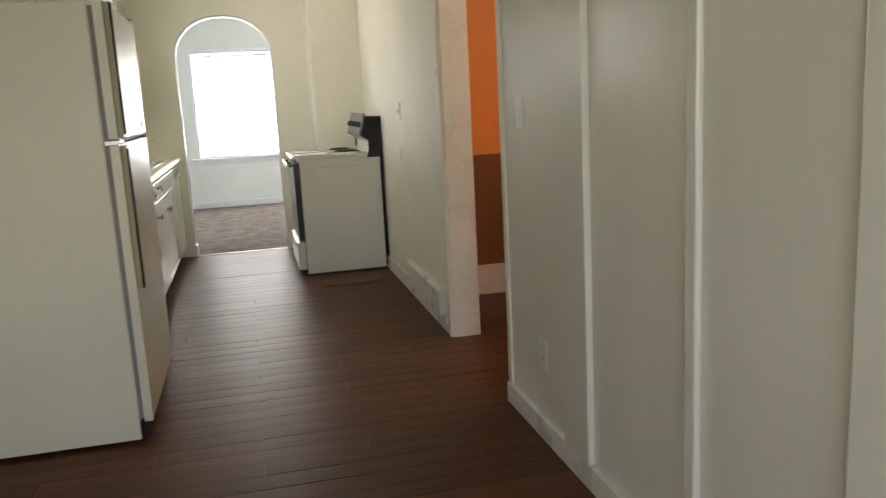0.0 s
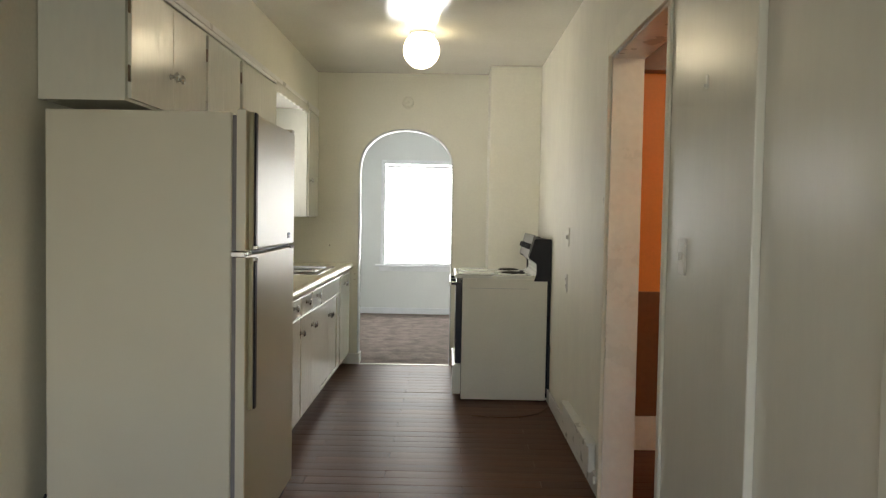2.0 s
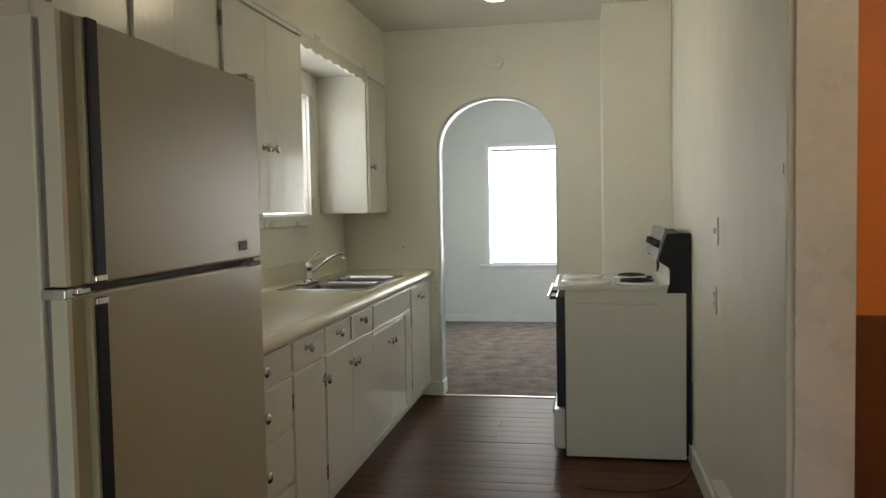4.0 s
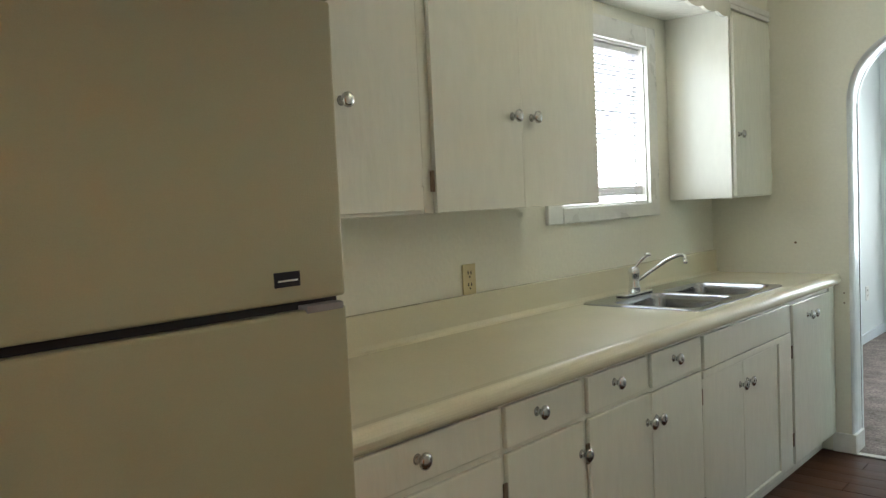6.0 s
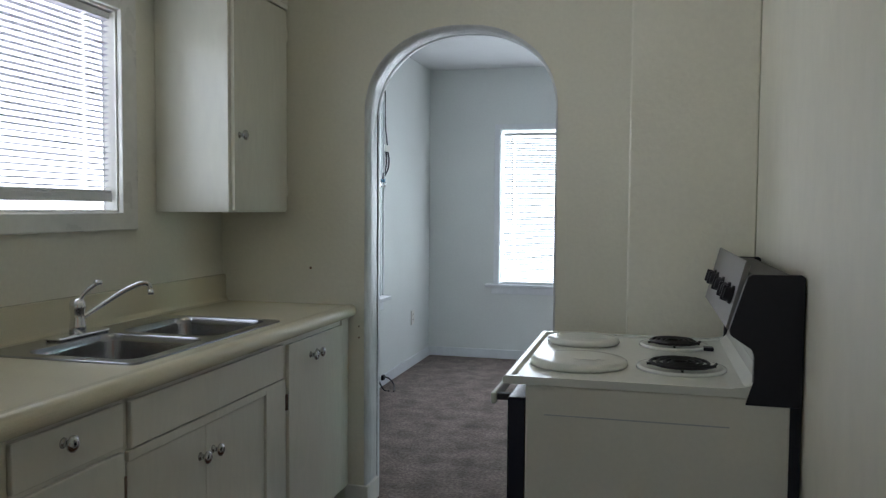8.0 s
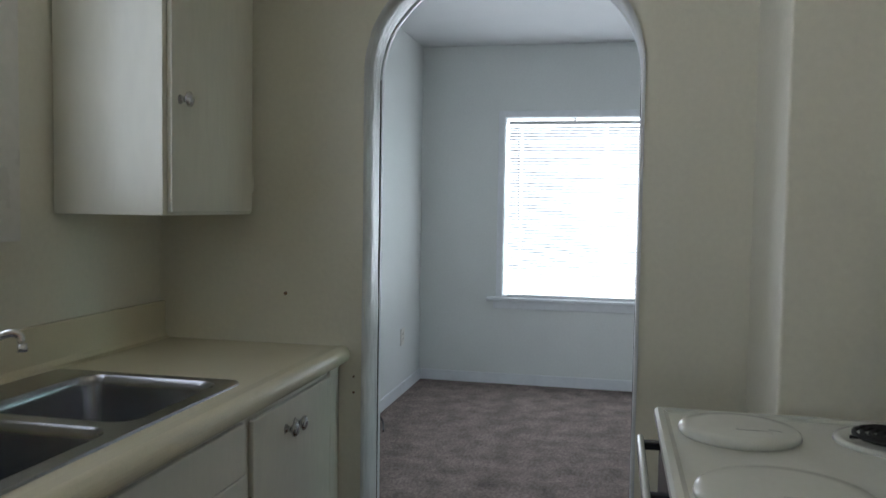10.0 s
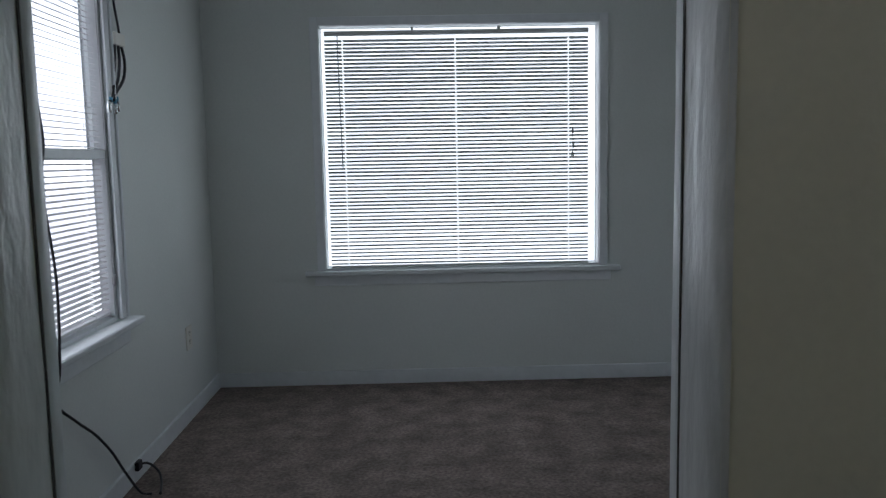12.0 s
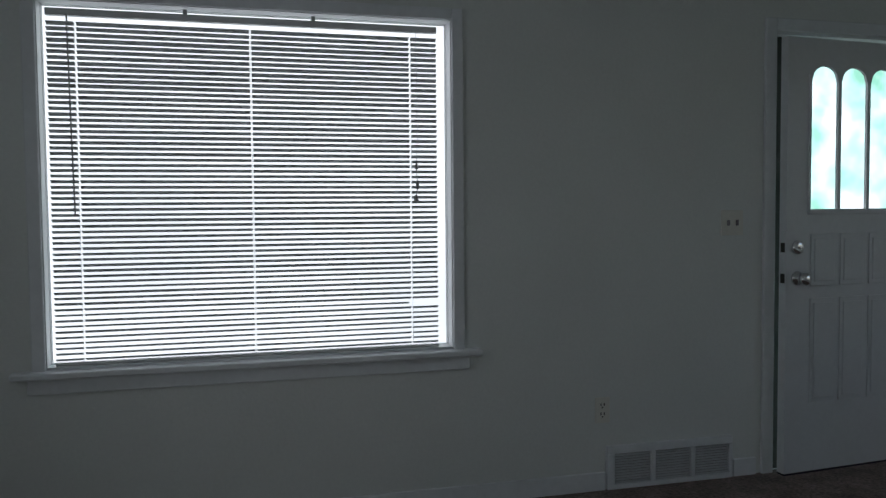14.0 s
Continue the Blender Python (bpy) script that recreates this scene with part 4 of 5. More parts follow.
for b in BOWLS:
    lip = rounded_loop(bm, *b, 0.055, 0.9155)
    lips.append(lip)
    edges += ring_edges(bm, lip)
bmesh.ops.triangle_fill(bm, edges=edges, use_beauty=True)
bmesh.ops.recalc_face_normals(bm, faces=bm.faces)
part("rim", bm, STEEL, sink)
for (bx0, bx1, by0, by1) in BOWLS:
    bm = bmesh.new()
    loops = [rounded_loop(bm, bx0 + i, bx1 - i, by0 + i, by1 - i, max(0.055 - i * 0.3, 0.03), z) for i, z in
             ((0.0, 0.9155), (0.004, 0.911), (0.008, 0.89), (0.014, 0.78), (0.022, 0.755), (0.045, 0.742))]
    for a, b in zip(loops, loops[1:]):
        ring_faces(bm, a, b)
    bm.faces.new(loops[-1])
    bmesh.ops.recalc_face_normals(bm, faces=bm.faces)
    bowl = part("bowl", bm, STEEL, sink)
    part("drain", lathe([(0.045, 0.7425), (0.043, 0.746), (0.030, 0.746), (0.028, 0.7435), (0.004, 0.7435)], 20, at=((bx0 + bx1) / 2, (by0 + by1) / 2, 0)), CHROME, bowl, "chrome drain ring")

fa = thing("faucet", (-1.285, 5.39, 0.9155), "chrome single-lever kitchen faucet with a long swung spout", "faucet")
part("base_plate", merged(box(-1.315, -1.255, 5.27, 5.51, 0.9158, 0.928, 0.006)), CHROME, fa)
part("body", lathe([(0.027, 0.928), (0.026, 0.95), (0.022, 0.975), (0.023, 1.0), (0.026, 1.01), (0.024, 1.03), (0.012, 1.04)], 20, at=(-1.283, 5.385, 0)), CHROME, fa)
part("spout", merged(tube([(-1.275, 5.395, 0.975), (-1.23, 5.425, 1.012), (-1.17, 5.468, 1.06), (-1.125, 5.500, 1.083), (-1.108, 5.512, 1.080), (-1.104, 5.515, 1.066)], 0.0085, 10),
     lathe([(0.010, 1.062), (0.0105, 1.046), (0.008, 1.045)], 12, at=(-1.103, 5.516, 0))), CHROME, fa)
part("lever", merged(tube([(-1.280, 5.385, 1.03), (-1.262, 5.40, 1.062), (-1.235, 5.42, 1.088)], 0.007, 8), lathe([(0.012, 1.083), (0.015, 1.089), (0.013, 1.097), (0.004, 1.099)], 12, at=(-1.233, 5.421, 0))), CHROME, fa)

# ---- wall cabinets ----
DF = -1.060


def wall_cabinet(y0, y1, z0, label):
    t = thing("wall_cabinet", (W, (y0 + y1) / 2, z0), label, "cabinet", "kitchen wall cabinets")
    part("body", box(BACK, DF - 0.016, y0 + 0.0005, y1 - 0.0005, z0, 2.212, 0.0015), CABINET, t)
    return t


def wdoor(y0, y1, z0, parent, knob_y=None, knob_z=0, hinge_y=None, painted=False):
    ob = part("door", box(DF - 0.0155, DF, y0, y1, z0, 2.198, 0.002), CABINET, parent)
    if knob_y:
        placed("knob", KNOB, (DF, knob_y, knob_z), ob, "small chrome knob")
    if hinge_y:
        for z in (z0 + 0.09, 2.1):
            placed("hinge", PAINTED_HINGE if painted else HINGE, (DF - 0.006, hinge_y, z), ob)
    return ob


u = wall_cabinet(2.29, 3.225, 1.752, "short cream painted wall cabinet over the refrigerator")
wdoor(2.31, 2.752, 1.762, u, 2.718, 1.91, 2.302)
wdoor(2.753, 3.20, 1.762, u, 2.792, 1.91, 3.208)
u = wall_cabinet(3.225, 3.835, 1.335, "tall cream painted wall cabinet beside the refrigerator")
wdoor(3.24, 3.495, 1.345, u, 3.440, 1.625, 3.232)
wdoor(3.4955, 3.808, 1.345, u, 3.535, 1.628, 3.818, True)
u = wall_cabinet(3.835, 4.745, 1.335, "tall cream painted double wall cabinet over the counter")
wdoor(3.872, 4.288, 1.335, u, 4.240, 1.622, 3.862)
wdoor(4.2885, 4.742, 1.335, u, 4.342, 1.622, None)
u = wall_cabinet(5.985, 6.496, 1.318, "cream painted corner wall cabinet beside the kitchen window")
wdoor(6.005, 6.472, 1.326, u, 6.045, 1.622, 6.482, True)

# scalloped board between the cabinets, over the window
bm = bmesh.new()
n = 96
top, low = [], []
for k in range(n + 1):
    y = 4.745 + (5.985 - 4.745) * k / n
    s = (k % 12) / 12
    low.append((y, 2.178 - 0.014 * abs(math.sin(math.pi * s))))
for x in (DF - 0.018, DF - 0.001):
    for (ya, za), (yb, zb) in zip(low, low[1:]):
        bm.faces.new([bm.verts.new(p) for p in ((x, ya, za), (x, yb, zb), (x, yb, 2.236), (x, ya, 2.236))])
for (ya, za), (yb, zb) in zip(low, low[1:]):
    bm.faces.new([bm.verts.new(p) for p in ((DF - 0.018, ya, za), (DF - 0.001, ya, za), (DF - 0.001, yb, zb), (DF - 0.018, yb, zb))])
bmesh.ops.remove_doubles(bm, verts=bm.verts, dist=1e-5)
bmesh.ops.recalc_face_normals(bm, faces=bm.faces)
va = thing("valance", (DF, 5.365, 2.18), "cream painted valance board with a scalloped lower edge", "valance")
part("board", bm, CABINET, va)
part("shelf", box(W + 0.002, DF - 0.019, 4.7455, 5.9845, 2.212, 2.232), CABINET, va)

# ---- refrigerator ----
FY0, FY1 = 2.24, 3.14
fr = thing("refrigerator", (-1.0, 2.69, 0.0), "almond two-door refrigerator with black-faced handles, worn and old", "refrigerator")
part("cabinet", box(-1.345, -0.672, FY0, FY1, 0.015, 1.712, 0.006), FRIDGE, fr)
part("gasket", merged(box(-0.672, -0.654, FY0 + 0.012, FY1 - 0.012, 1.212, 1.70), box(-0.672, -0.654, FY0 + 0.012, FY1 - 0.012, 0.10, 1.186)), RUBBER, fr, "grey rubber door gasket")
part("divider", box(-0.671, -0.644, FY0 + 0.004, FY1 - 0.004, 1.189, 1.209), BLACK, fr, "dark strip between the doors")
for nm, z0, z1, h0, h1 in (("freezer_door", 1.210, 1.722, 1.214, 1.716), ("lower_door", 0.088, 1.194, 0.622, 1.186)):
    d = part(nm, box(-0.654, -0.621, FY0, FY1, z0, z1, 0.007, 3), FRIDGE_SHADED, fr, "almond pebbled enamel door, its colour darkened for the shaded front")
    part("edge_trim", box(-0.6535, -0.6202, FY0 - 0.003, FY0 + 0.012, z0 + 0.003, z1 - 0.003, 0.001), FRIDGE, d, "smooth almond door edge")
    h = part("handle", box(-0.622, -0.605, 2.290, 2.328, h0, h1, 0.003), FRIDGE_SHADED, d, "almond door handle in the darker shaded colour")
    part("handle_face", box(-0.606, -0.598, 2.299, 2.332, h0, h1, 0.002), BLACK, d, "black plastic handle strip")
    zc = h0 + 0.008 if nm == "freezer_door" else h1 - 0.008
    part("handle_cap", box(-0.632, -0.596, 2.296, 2.334, zc - 0.007, zc + 0.007, 0.003), CHROME, d, "chrome handle end cap")
    if nm == "freezer_door":
        part("badge", merged(box(-0.622, -0.6185, 2.987, 3.039, 1.238, 1.263, 0.001)), BLACK, d, "small black badge")
        part("badge_mark", box(-0.6186, -0.6178, 2.993, 3.033, 1.247, 1.250), CHROME, d, "thin silver bar on the badge")
for yy in (FY1 - 0.03,):
    part("hinge_cover", box(-0.70, -0.622, yy - 0.028, yy + 0.026, 1.722, 1.738, 0.004), FRIDGE_SHADED, fr, "almond hinge cover")
part("hinge_middle", box(-0.664, -0.618, FY1 - 0.09, FY1 - 0.01, 1.188, 1.201, 0.002), RUBBER, fr, "grey metal middle hinge")
part("edge_bracket", merged(box(-0.672, -0.62, FY0 - 0.006, FY0 + 0.02, 1.188, 1.208, 0.003), box(-0.64, -0.612, FY0 + 0.02, 2.30, 1.1945, 1.2085, 0.003)), CHROME, fr, "chrome bracket between the doors")
part("toe_grille", merged(box(-0.69, -0.655, FY0 + 0.01, FY1 - 0.01, 0.018, 0.082), *[box(-0.656, -0.650, FY0 + 0.03, FY1 - 0.03, 0.026 + 0.011 * k, 0.031 + 0.011 * k) for k in range(5)]), BLACK, fr, "black slotted toe grille")
part("power_cord", tube([(-1.35, 2.26, 0.30), (-1.372, 2.22, 0.20), (-1.37, 2.20, 0.12), (-1.362, 2.23, 0.06), (-1.36, 2.28, 0.02)], 0.011, 8), CABLE, fr, "looped dark power cord")

# ---- stove ----
SF, SB, Y0, Y1 = 0.157, 0.857, 5.155, 5.918
stove = thing("stove", (0.5, 5.53, 0.0), "white electric coil stove with black oven door and controls", "stove")
for nm, ya, yb in (("side_panel", Y0, Y0 + 0.012), ("side_panel", Y1 - 0.012, Y1)):
    part(nm, merged(box(0.215, 0.832, ya, yb, 0.012, 0.899, 0.004)), STOVE_SIDE, stove, "white enamelled side panel")
part("side_crease", box(0.262, 0.70, Y0 - 0.0012, Y0 + 0.001, 0.826, 0.829), VENT_GREY, stove, "faint pressed line in the side panel")
part("carcass", box(0.222, 0.828, Y0 + 0.012, Y1 - 0.012, 0.03, 0.884), BLACK_ENAMEL, stove, "dark oven box")
part("back_panel", box(0.832, SB, Y0 + 0.004, Y1 - 0.004, 0.03, 1.17), BLACK_ENAMEL, stove, "dark back panel")
od = part("oven_door", box(0.168, 0.214, Y0 + 0.004, Y1 - 0.004, 0.275, 0.865, 0.005), BLACK_ENAMEL, stove, "black glass oven door")
hd = part("handle", box(0.120, 0.134, Y0 + 0.03, Y1 - 0.03, 0.838, 0.868, 0.005), STOVE_WHITE, od, "white bar handle")
for yy in (Y0 + 0.06, Y0 + 0.38, Y1 - 0.06):
    part("handle_post", box(0.132, 0.170, yy - 0.012, yy + 0.012, 0.845, 0.862, 0.003), BLACK, od, "black handle post")
dr = part("drawer", box(0.150, 0.212, Y0 + 0.004, Y1 - 0.004, 0.048, 0.262, 0.008), STOVE_WHITE, stove, "white storage drawer")
part("drawer_grip", box(0.145, 0.152, Y0 + 0.02, Y1 - 0.02, 0.235, 0.262, 0.003), BLACK, dr, "black drawer grip")
for xx, yy in ((0.26, Y0 + 0.05), (0.79, Y0 + 0.05), (0.26, Y1 - 0.05), (0.79, Y1 - 0.05)):
    part("foot", lathe([(0.018, 0.001), (0.018, 0.01), (0.012, 0.012), (0.012, 0.032)], 12, at=(xx, yy, 0)), BLACK, stove)
cook = [(SF, 0.901), (SF, 0.916), (SF + 0.006, 0.921), (SF + 0.018, 0.921), (SF + 0.028, 0.914), (0.70, 0.914), (0.735, 0.920), (0.757, 0.940), (0.764, 0.965),
        (0.762, 1.0), (0.742, 1.022), (0.715, 1.035), (0.72, 1.045), (0.80, 1.045), (0.80, 0.886)]
bm = merged(extruded(cook, Y0 + 0.014, Y1 - 0.014), extruded([(SF, 0.901), (SF, 0.916), (SF + 0.006, 0.921), (0.70, 0.921), (0.742, 0.928), (0.757, 0.948), (0.74, 0.90), (0.735, 0.901)], Y0 - 0.002, Y0 + 0.014),
            extruded([(SF, 0.901), (SF, 0.916), (SF + 0.006, 0.921), (0.70, 0.921), (0.742, 0.928), (0.757, 0.948), (0.74, 0.90), (0.735, 0.901)], Y1 - 0.014, Y1 + 0.002))
part("cooktop", bm, STOVE_WHITE, stove, "white enamelled cooktop with a raised rim")
cap = [(0.733, 0.884), (0.857, 0.884), (0.857, 1.186), (0.851, 1.192), (0.742, 1.192), (0.732, 1.186), (0.694, 1.06), (0.697, 1.047), (0.745, 1.015), (0.75, 1.0), (0.75, 0.94), (0.742, 0.915)]
for ya, yb in ((Y0 - 0.005, Y0 + 0.022), (Y1 - 0.022, Y1 + 0.005)):
    part("end_cap", extruded(cap, ya, yb, 0.003), BLACK, stove, "black plastic end cap")
part("backguard", extruded([(0.80, 1.0), (0.83, 1.0), (0.83, 1.19), (0.745, 1.19), (0.706, 1.06), (0.72, 1.045)], Y0 + 0.022, Y1 - 0.022), BLACK, stove, "black backguard")
slope = math.atan2(0.042, 0.15)
panel = extruded([(0.690, 1.058), (0.699, 1.052), (0.745, 1.214), (0.734, 1.221), (0.731, 1.216)], Y0 + 0.045, Y1 - 0.008, 0.002)
cp = part("control_panel", panel, PANEL_GREY, stove, "grey metal control panel")
DIAL = mesh_of("dial", merged(lathe([(0.024, 0.0), (0.023, -0.006), (0.018, -0.008), (0.017, -0.020), (0.012, -0.022)], 18, "x"), box(-0.027, -0.008, -0.005, 0.005, -0.019, 0.019, 0.003)), BLACK)
for k, yy in enumerate((5.26, 5.36, 5.535, 5.71, 5.80)):
    placed("dial", DIAL, (0.7095, yy, 1.132), cp, "black plastic control dial", (0, slope, 0))


def coil(cx, cy, r, turns=4):
    pts = []
    for k in range(turns * 14 + 1):
        a = 2 * math.pi * k / 14
        q = 0.018 + (r - 0.018) * k / (turns * 14)
        pts.append((cx + q * math.cos(a), cy + q * math.sin(a), 0.931))
    bm = bmesh.new()
    rings = []
    for p, q in zip(pts, pts[1:] + [pts[-1]]):
        c = Vector(p)
        out = Vector((p[0] - cx, p[1] - cy, 0)).normalized()
        rings.append([bm.verts.new(c + 0.0048 * (math.cos(t) * out + math.sin(t) * Vector((0, 0, 1)))) for t in (0, 1.57, 3.14, 4.71)])
    for a, b in zip(rings, rings[1:]):
        for j in range(4):
            bm.faces.new((a[j], a[(j + 1) % 4], b[(j + 1) % 4], b[j])).smooth = True
    bmesh.ops.recalc_face_normals(bm, faces=bm.faces)
    return bm


for cx, cy, r in ((0.598, 5.405, 0.090), (0.590, 5.770, 0.078)):
    bu = part("burner", lathe([(r + 0.028, 0.9145), (r + 0.026, 0.922), (r + 0.016, 0.923), (r + 0.004, 0.916), (0.02, 0.9155)], 32, at=(cx, cy, 0)), STOVE_WHITE, stove, "white drip pan")
    part("coil", coil(cx, cy, r), COIL, bu, "black coiled heating element")
    part("coil_support", merged(box(cx - r, cx + r, cy - 0.003, cy + 0.003, 0.921, 0.927), box(cx - 0.003, cx + 0.003, cy - r, cy + r, 0.9205, 0.9265)), COIL, bu)
part("coil_plug", box(0.675, 0.705, 5.70, 5.735, 0.9145, 0.925, 0.003), BLACK, stove, "dark burner socket")
for cx, cy, r, lab in ((0.325, 5.395, 0.132, "large"), (0.310, 5.765, 0.112, "small")):
    t = thing("burner_cover", (cx, cy, 0.9145), lab + " round white enamelled cover over a stove burner", "burner cover", "burner covers")
    part("lid", lathe([(r, 0.9147), (r + 0.003, 0.918), (r + 0.001, 0.926), (r - 0.006, 0.931), (r - 0.03, 0.932), (0.004, 0.932)], 48, at=(cx, cy, 0)), STOVE_WHITE, t)
    part("scratch", merged(tube([(cx - 0.01, cy - 0.03, 0.9322), (cx + 0.04, cy - 0.032, 0.9322), (cx + 0.055, cy - 0.045, 0.9322)], 0.0009, 4), tube([(cx + 0.05, cy - 0.02, 0.9322), (cx + 0.075, cy - 0.028, 0.9322)], 0.0009, 4)), VENT_GREY, t)
cord = thing("extension_lead", (0.8, 4.9, 0.0), "thin brown cord lying loose on the floor by the stove", "cord")
part("jacket", tube([(0.845, 5.12, 0.004), (0.825, 4.99, 0.004), (0.74, 4.80, 0.004), (0.60, 4.70, 0.004), (0.44, 4.685, 0.004), (0.285, 4.715, 0.004)], 0.0045, 8), BROWN_CORD, cord)
part("power_cord", tube([(0.852, 5.145, 0.42), (0.850, 5.135, 0.30), (0.852, 5.14, 0.16), (0.850, 5.147, 0.02)], 0.007, 8), CABLE, stove, "dark power cord")

# ---- ceiling light, plates, vents ----
LX, LY = -0.10, 4.87
li = thing("ceiling_light", (LX, LY, CEIL), "lit round opal glass globe on the kitchen ceiling", "lamp")
part("canopy", lathe([(0.085, CEIL - 0.001), (0.085, CEIL - 0.012), (0.078, CEIL - 0.022)], 28, at=(LX, LY, 0)), CHROME, li, "chrome ceiling fitting")
part("globe", lathe([(0.07, CEIL - 0.016)] + [(0.124 * math.sin(a), CEIL - 0.126 + 0.124 * math.cos(a)) for a in [0.62 + (math.pi - 0.63) * k / 16 for k in range(17)]], 32, at=(LX, LY, 0)), GLOBE, li, "lit opal glass globe")
for k in range(3):
    a = radians(30 + 120 * k)
    part("screw", lathe([(0.005, 0.0), (0.005, 0.02), (0.009, 0.021), (0.009, 0.026)], 8, "x", (LX + 0.07, LY, CEIL - 0.016)), CHROME, li)
cv = thing("wall_cover_plate", (-0.275, A, 2.345), "small round painted cover plate over the archway", "cover plate")
part("plate", lathe([(0.052, -0.001), (0.050, -0.008), (0.040, -0.012), (0.038, -0.009), (0.012, -0.009), (0.010, -0.012), (0.002, -0.012)], 24, "y", (-0.275, A, 2.345)), CREAM_WALL, cv)


def wall_plate(name, at, axis, out, w, h, label, category, mat, holes, hole_mat=DARK_SLOT, knob=None):
    """A switch or socket plate on a wall; holes are (across, up, width, height)."""
    t = thing(name, at, label, category)
    x, y, z = at

    def b(a0, a1, z0, z1, d0, d1, bev=0.0):
        d0, d1 = sorted((out * d0, out * d1))
        return box(x + d0, x + d1, y + a0, y + a1, z + z0, z + z1, bev) if axis == "x" else box(x + a0, x + a1, y + d0, y + d1, z + z0, z + z1, bev)

    part("plate", b(-w / 2, w / 2, -h / 2, h / 2, 0.0, 0.006, 0.002), mat, t)
    for a, u, hw, hh in holes:
        part("socket" if hole_mat in (DARK_SLOT, PAINTED_SLOT) else "toggle", b(a - hw / 2, a + hw / 2, u - hh / 2, u + hh / 2, 0.0055, 0.0075 if hole_mat in (DARK_SLOT, PAINTED_SLOT) else 0.017, 0.0 if hole_mat in (DARK_SLOT, PAINTED_SLOT) else 0.002), hole_mat, t)
    return t


sockets = [(-0.008, 0.026, 0.004, 0.012), (0.008, 0.026, 0.004, 0.012), (-0.008, -0.016, 0.004, 0.012), (0.008, -0.016, 0.004, 0.012), (0, 0.012, 0.006, 0.006), (0, -0.03, 0.006, 0.006)]
wall_plate("wall_outlet", (W + 0.001, 4.39, 1.081), "x", 1, 0.07, 0.115, "yellowed plastic wall outlet above the counter", "outlet", PLASTIC_YELLOW, sockets)
wall_plate("wall_outlet", (W + 0.001, 1.46, 0.317), "x", 1, 0.07, 0.115, "painted-over wall outlet near the kitchen floor", "outlet", TRIM, sockets, PAINTED_SLOT)
wall_plate("light_switch", (E - 0.001, 1.915, 1.235), "x", -1, 0.07, 0.115, "white toggle light switch beside the doorway", "switch", PLASTIC_WHITE, [(0, 0, 0.010, 0.024)], PLASTIC_WHITE)
wall_plate("wall_outlet", (E - 0.001, 1.735, 0.335), "x", -1, 0.07, 0.115, "white wall outlet low on the panelled wall", "outlet", PLASTIC_WHITE, sockets, PAINTED_SLOT)
wall_plate("light_switch", (E - 0.001, 4.36, 1.23), "x", -1, 0.07, 0.115, "painted toggle switch on the kitchen wall", "switch", CREAM_WALL, [(0, 0, 0.010, 0.022)], TRIM)
wall_plate("wall_outlet", (E - 0.001, 4.40, 0.94), "x", -1, 0.07, 0.115, "white outlet low on the kitchen wall", "outlet", PLASTIC_WHITE, sockets, PAINTED_SLOT)
wall_plate("wall_outlet", (LW + 0.001, 9.64, 0.415), "x", 1, 0.09, 0.12, "white double outlet on the living room side wall", "outlet", PLASTIC_WHITE, sockets, PAINTED_SLOT)
wall_plate("wall_outlet", (1.478, N - 0.001, 0.362), "y", -1, 0.07, 0.115, "white outlet on the front wall by the vent", "outlet", PLASTIC_WHITE, sockets)
wall_plate("light_switch", (2.127, N - 0.001, 1.185), "y", -1, 0.115, 0.115, "white double toggle switch beside the front door", "switch", PLASTIC_WHITE, [(-0.023, 0, 0.010, 0.026), (0.023, 0, 0.010, 0.026)], RUBBER)
hk = thing("door_hinge_leaf", (E, 3.2, 1.45), "old dark hinge leaf still screwed beside the doorway", "hinge")
part("leaf", merged(box(E - 0.004, E - 0.0005, 3.19, 3.214, 1.42, 1.58, 0.001), box(E - 0.012, E - 0.0005, 3.192, 3.212, 1.42, 1.45, 0.002)), BRASS, hk)
mk = thing("hook_plate", (E, 1.74, 1.74), "small painted-over hook plate on the wall", "hook")
part("plate", merged(box(E - 0.004, E - 0.0005, 1.715, 1.735, 1.735, 1.775, 0.001), box(E - 0.012, E - 0.0035, 1.72, 1.73, 1.74, 1.75, 0.003)), TRIM, mk)
vent = thing("wall_vent", (E, 3.74, 0.08), "cream painted long return-air vent in the kitchen baseboard", "vent")
part("cover", merged(box(E - 0.038, E, 3.30, 4.20, 0.085, 0.222, 0.006), box(E - 0.05, E, 3.29, 4.21, 0.222, 0.236, 0.004)), TRIM, vent)
part("plug", box(E - 0.03, E - 0.016, 3.20, 3.225, 0.06, 0.10, 0.004), PLASTIC_WHITE, vent, "white corner block")
vent = thing("wall_vent", (1.81, N, 0.0), "white framed wall register with three grey louvred panels", "vent")
part("frame", merged(box(1.495, 2.13, N - 0.022, N, 0.163, 0.20, 0.004), box(1.495, 2.13, N - 0.022, N, 0.004, 0.026, 0.003), *[box(a, b, N - 0.022, N, 0.026, 0.163, 0.003) for a, b in
     ((1.495, 1.532), (1.712, 1.734), (1.914, 1.936), (2.112, 2.13))]), COOL_TRIM, vent)
LOUVRE = {}
for a, b in ((1.532, 1.712), (1.734, 1.914), (1.936, 2.112)):
    part("backing", box(a, b, N - 0.006, N - 0.001, 0.026, 0.163), RUBBER, vent)
    if "me" not in LOUVRE:
        LOUVRE["me"] = mesh_of("louvre", box(-0.089, 0.089, -0.006, 0.004, -0.0012, 0.0012), LOUVRE_GREY)
    for k in range(11):
        placed("louvre", LOUVRE["me"], ((a + b) / 2, N - 0.011, 0.033 + 0.0122 * k), vent, turn=(radians(38), 0, 0))

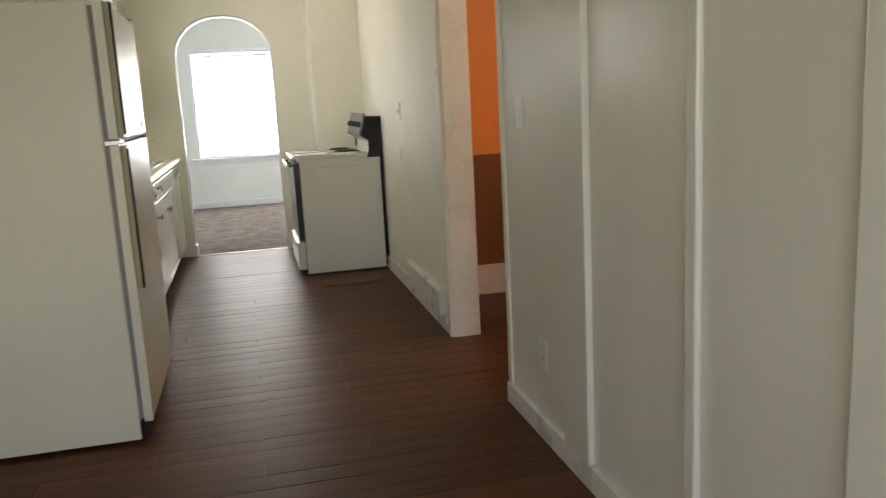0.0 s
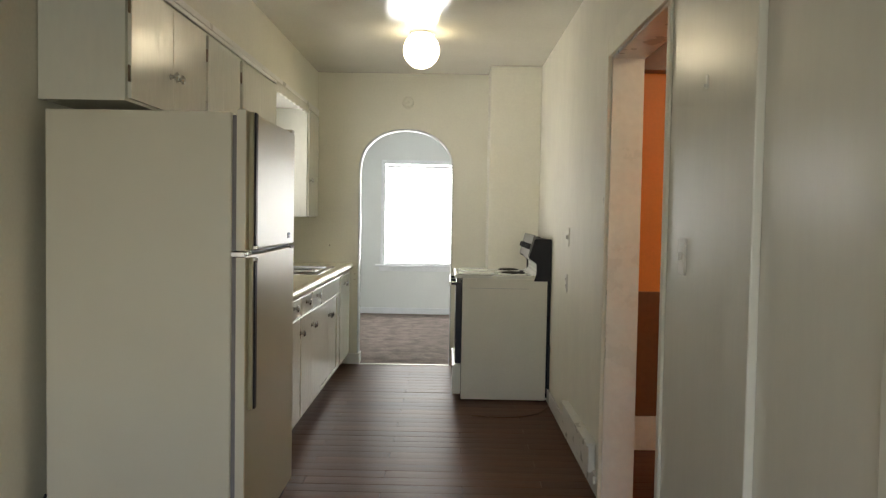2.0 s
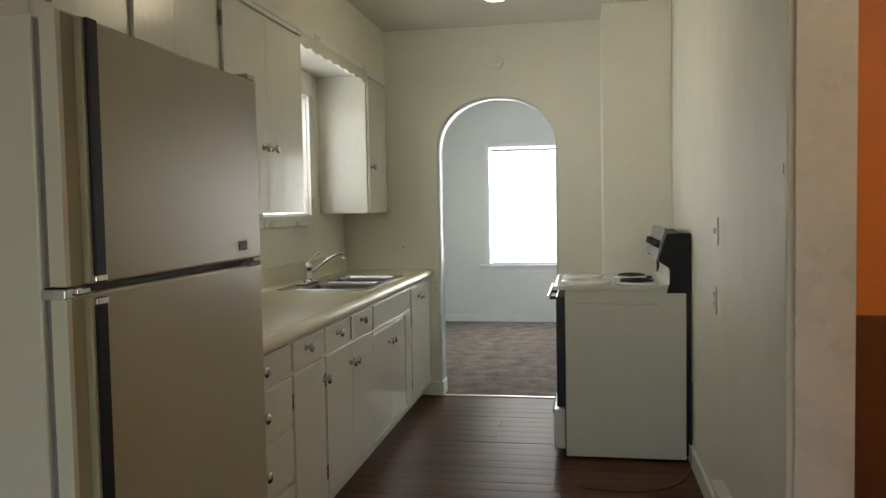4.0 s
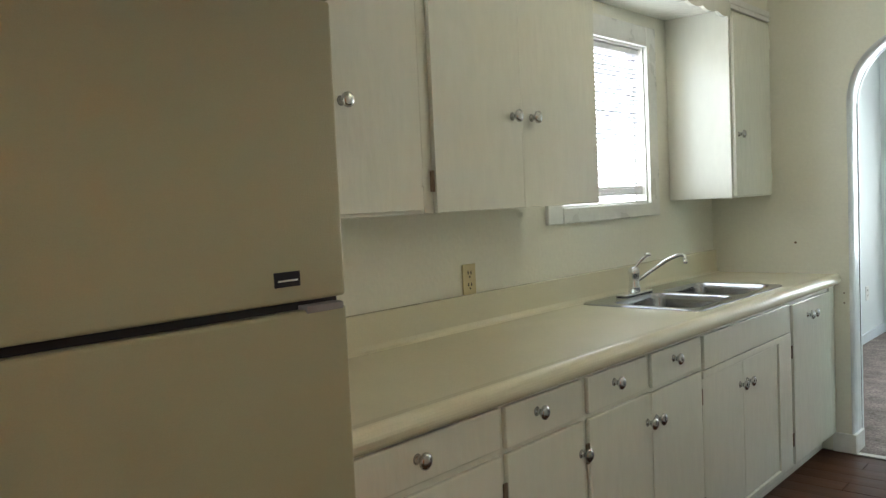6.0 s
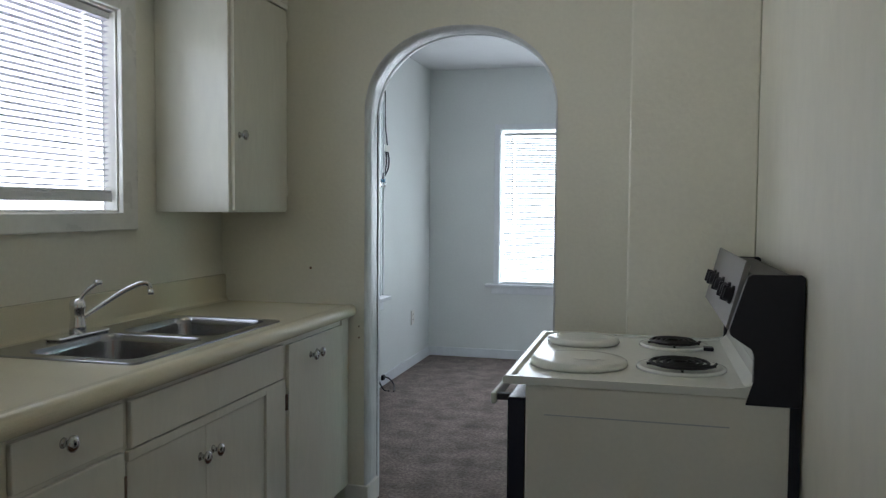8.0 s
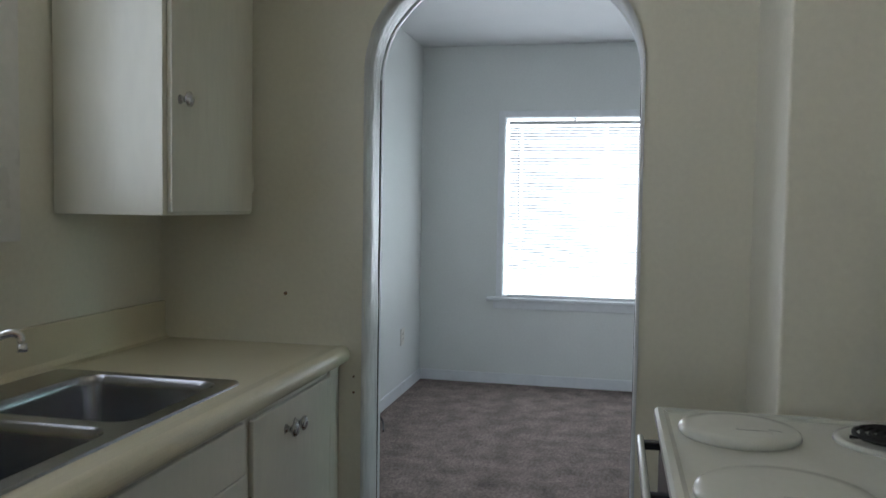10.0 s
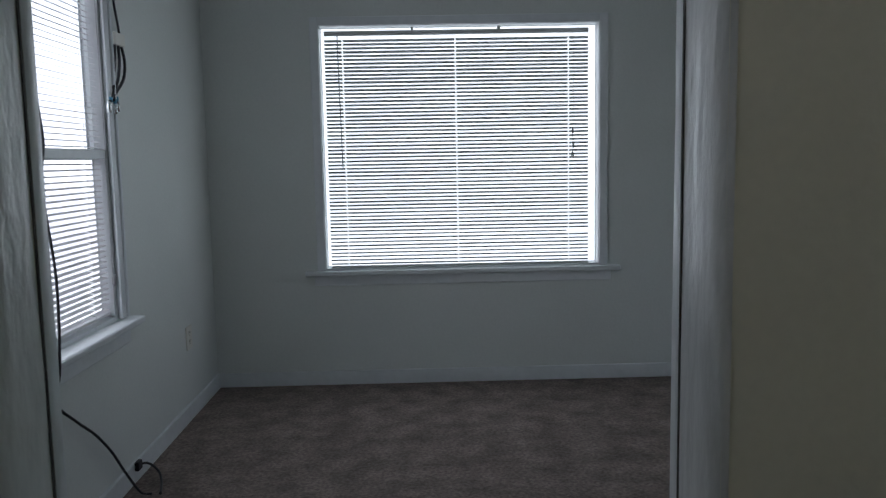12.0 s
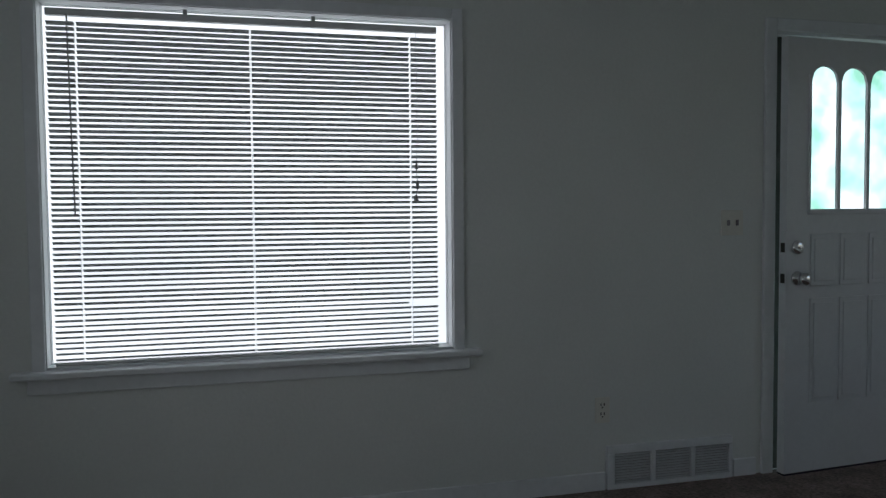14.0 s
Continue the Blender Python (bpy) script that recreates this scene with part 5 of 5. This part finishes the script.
# ---- living room cables ----
cb = thing("cable_splitter", (LW, 8.885, 1.76), "white cable splitter box hanging on the wall with three black leads", "splitter")
part("box", box(LW + 0.004, LW + 0.028, 8.835, 8.935, 1.760, 1.808, 0.004), PLASTIC_WHITE, cb, "white plastic box")
part("feed_cable", tube([(LW + 0.016, 8.908, 1.806), (LW + 0.014, 8.90, 1.85), (LW + 0.012, 8.875, 1.945), (LW + 0.014, 8.855, 2.08), (LW + 0.034, 8.79, 2.20), (LW + 0.034, 8.67, 2.25)], 0.005, 8), CABLE, cb, "black cable")
for dy, bow, end, z in ((-0.034, -0.02, 8.745, 1.515), (0.002, 0.0, 8.805, 1.512), (0.036, 0.03, 8.832, 1.522)):
    part("lead", tube([(LW + 0.016, 8.885 + dy, 1.762), (LW + 0.018, 8.885 + dy + bow * 0.7, 1.70), (LW + 0.02, 8.855 + dy * 0.7 + bow, 1.63), (LW + 0.02, 8.80 + dy * 0.3, 1.56), (LW + 0.02, end, z + 0.012)], 0.006, 8), CABLE, cb, "black coaxial lead")
    part("connector", lathe([(0.008, z - 0.024), (0.0085, z + 0.004), (0.006, z + 0.018)], 10, at=(LW + 0.02, end, 0)), CHROME, cb, "silver connector")
    part("sleeve", lathe([(0.009, z + 0.016), (0.0095, z + 0.032), (0.007, z + 0.036)], 10, at=(LW + 0.02, end + (8.80 + dy * 0.3 - end) * 0.45, 0)), BLUE_PLASTIC, cb, "blue rubber sleeve")
lc = thing("loose_cable", (LW + 0.03, 8.2, 0.0), "black cable hanging down the wall and across the carpet edge", "cable")
part("jacket", tube([(LW + 0.034, 8.07, 2.10), (LW + 0.030, 8.11, 1.80), (LW + 0.03, 8.13, 1.62), (LW + 0.03, 8.155, 1.46), (LW + 0.03, 8.17, 1.36), (LW + 0.032, 8.135, 1.22), (LW + 0.09, 8.06, 0.95),
     (LW + 0.09, 8.04, 0.68), (LW + 0.03, 8.13, 0.54), (LW + 0.028, 8.265, 0.435), (LW + 0.026, 8.41, 0.338), (LW + 0.026, 8.54, 0.226), (LW + 0.035, 8.63, 0.112), (LW + 0.075, 8.67, 0.012), (LW + 0.12, 8.66, 0.009)], 0.005, 8), CABLE, lc)
lc2 = thing("cable_end", (LW + 0.02, 8.79, 0.0), "short black cable coming out of the baseboard with a plug", "cable")
part("jacket", tube([(LW + 0.018, 8.80, 0.075), (LW + 0.05, 8.84, 0.065), (LW + 0.09, 8.84, 0.03), (LW + 0.12, 8.78, 0.009), (LW + 0.155, 8.66, 0.009)], 0.005, 8), CABLE, lc2)
part("socket", box(LW + 0.0165, LW + 0.034, 8.775, 8.82, 0.055, 0.092, 0.003), BLACK, lc2)

# ---- small marks ----
sp = thing("wall_nail", (-0.958, A, 1.069), "small nail stub in the wall beside the archway", "nail")
part("stub", lathe([(0.006, -0.001), (0.006, -0.004), (0.002, -0.005)], 8, "y", (-0.958, A, 1.069)), BRASS, sp)
sp = thing("jamb_screws", (-0.73, A, 0.8), "two small screw heads beside the archway", "screw")
for zz in (0.815, 0.765):
    part("screw_head", lathe([(0.004, -0.001), (0.004, -0.003), (0.001, -0.0035)], 8, "y", (-0.728, A, zz)), BRASS, sp)

# ---- floor planks ----
PW = 0.1095
meshes = {}


def plank_mesh(length):
    key = round(length, 3)
    if key not in meshes:
        bm = bmesh.new()
        rows = []
        for k in range(7):
            u = k / 3 - 1
            z = -0.0010 * u * u - (0.0003 if k in (0, 6) else 0)
            y = PW * (0.5 + (0.5 if k in (0, 6) else 0.72) * u)
            rows.append([bm.verts.new((0.0006, y, z)), bm.verts.new((length - 0.0006, y, z))])
        for p, q in zip(rows, rows[1:]):
            bm.faces.new((p[0], p[1], q[1], q[0]))
        low = [bm.verts.new(p) for p in ((0, 0, -0.011), (length, 0, -0.011), (length, PW, -0.011), (0, PW, -0.011))]
        bm.faces.new((low[0], low[1], rows[0][1], rows[0][0]))
        bm.faces.new((low[2], low[3], rows[6][0], rows[6][1]))
        bm.faces.new([low[1], low[2]] + [r[1] for r in rows[::-1]])
        bm.faces.new([low[3], low[0]] + [r[0] for r in rows])
        me = bpy.data.meshes.new("plank")
        bm.to_mesh(me)
        bm.free()
        me.materials.append(PLANK)
        meshes[key] = me
    return meshes[key]


prng = random.Random(11)
y = S
row = 0
while y < A - 0.03:
    x = W
    right = 2.5 if 0.9 < y < HN else E + 0.13
    first = True
    lean = prng.uniform(-0.006, 0.006)
    while x < right - 0.02:
        length = (0.4, 0.8, 1.2)[row % 3] if first else 1.2
        length = min(length, right - x)
        dz = prng.uniform(-0.0004, 0.0003)
        placed("plank", plank_mesh(length - 0.0012), (x, y, dz), floor, turn=(lean + prng.uniform(-0.0012, 0.0012), 0, 0))
        x += length
        first = False
    y += PW + 0.0004
    row += 1
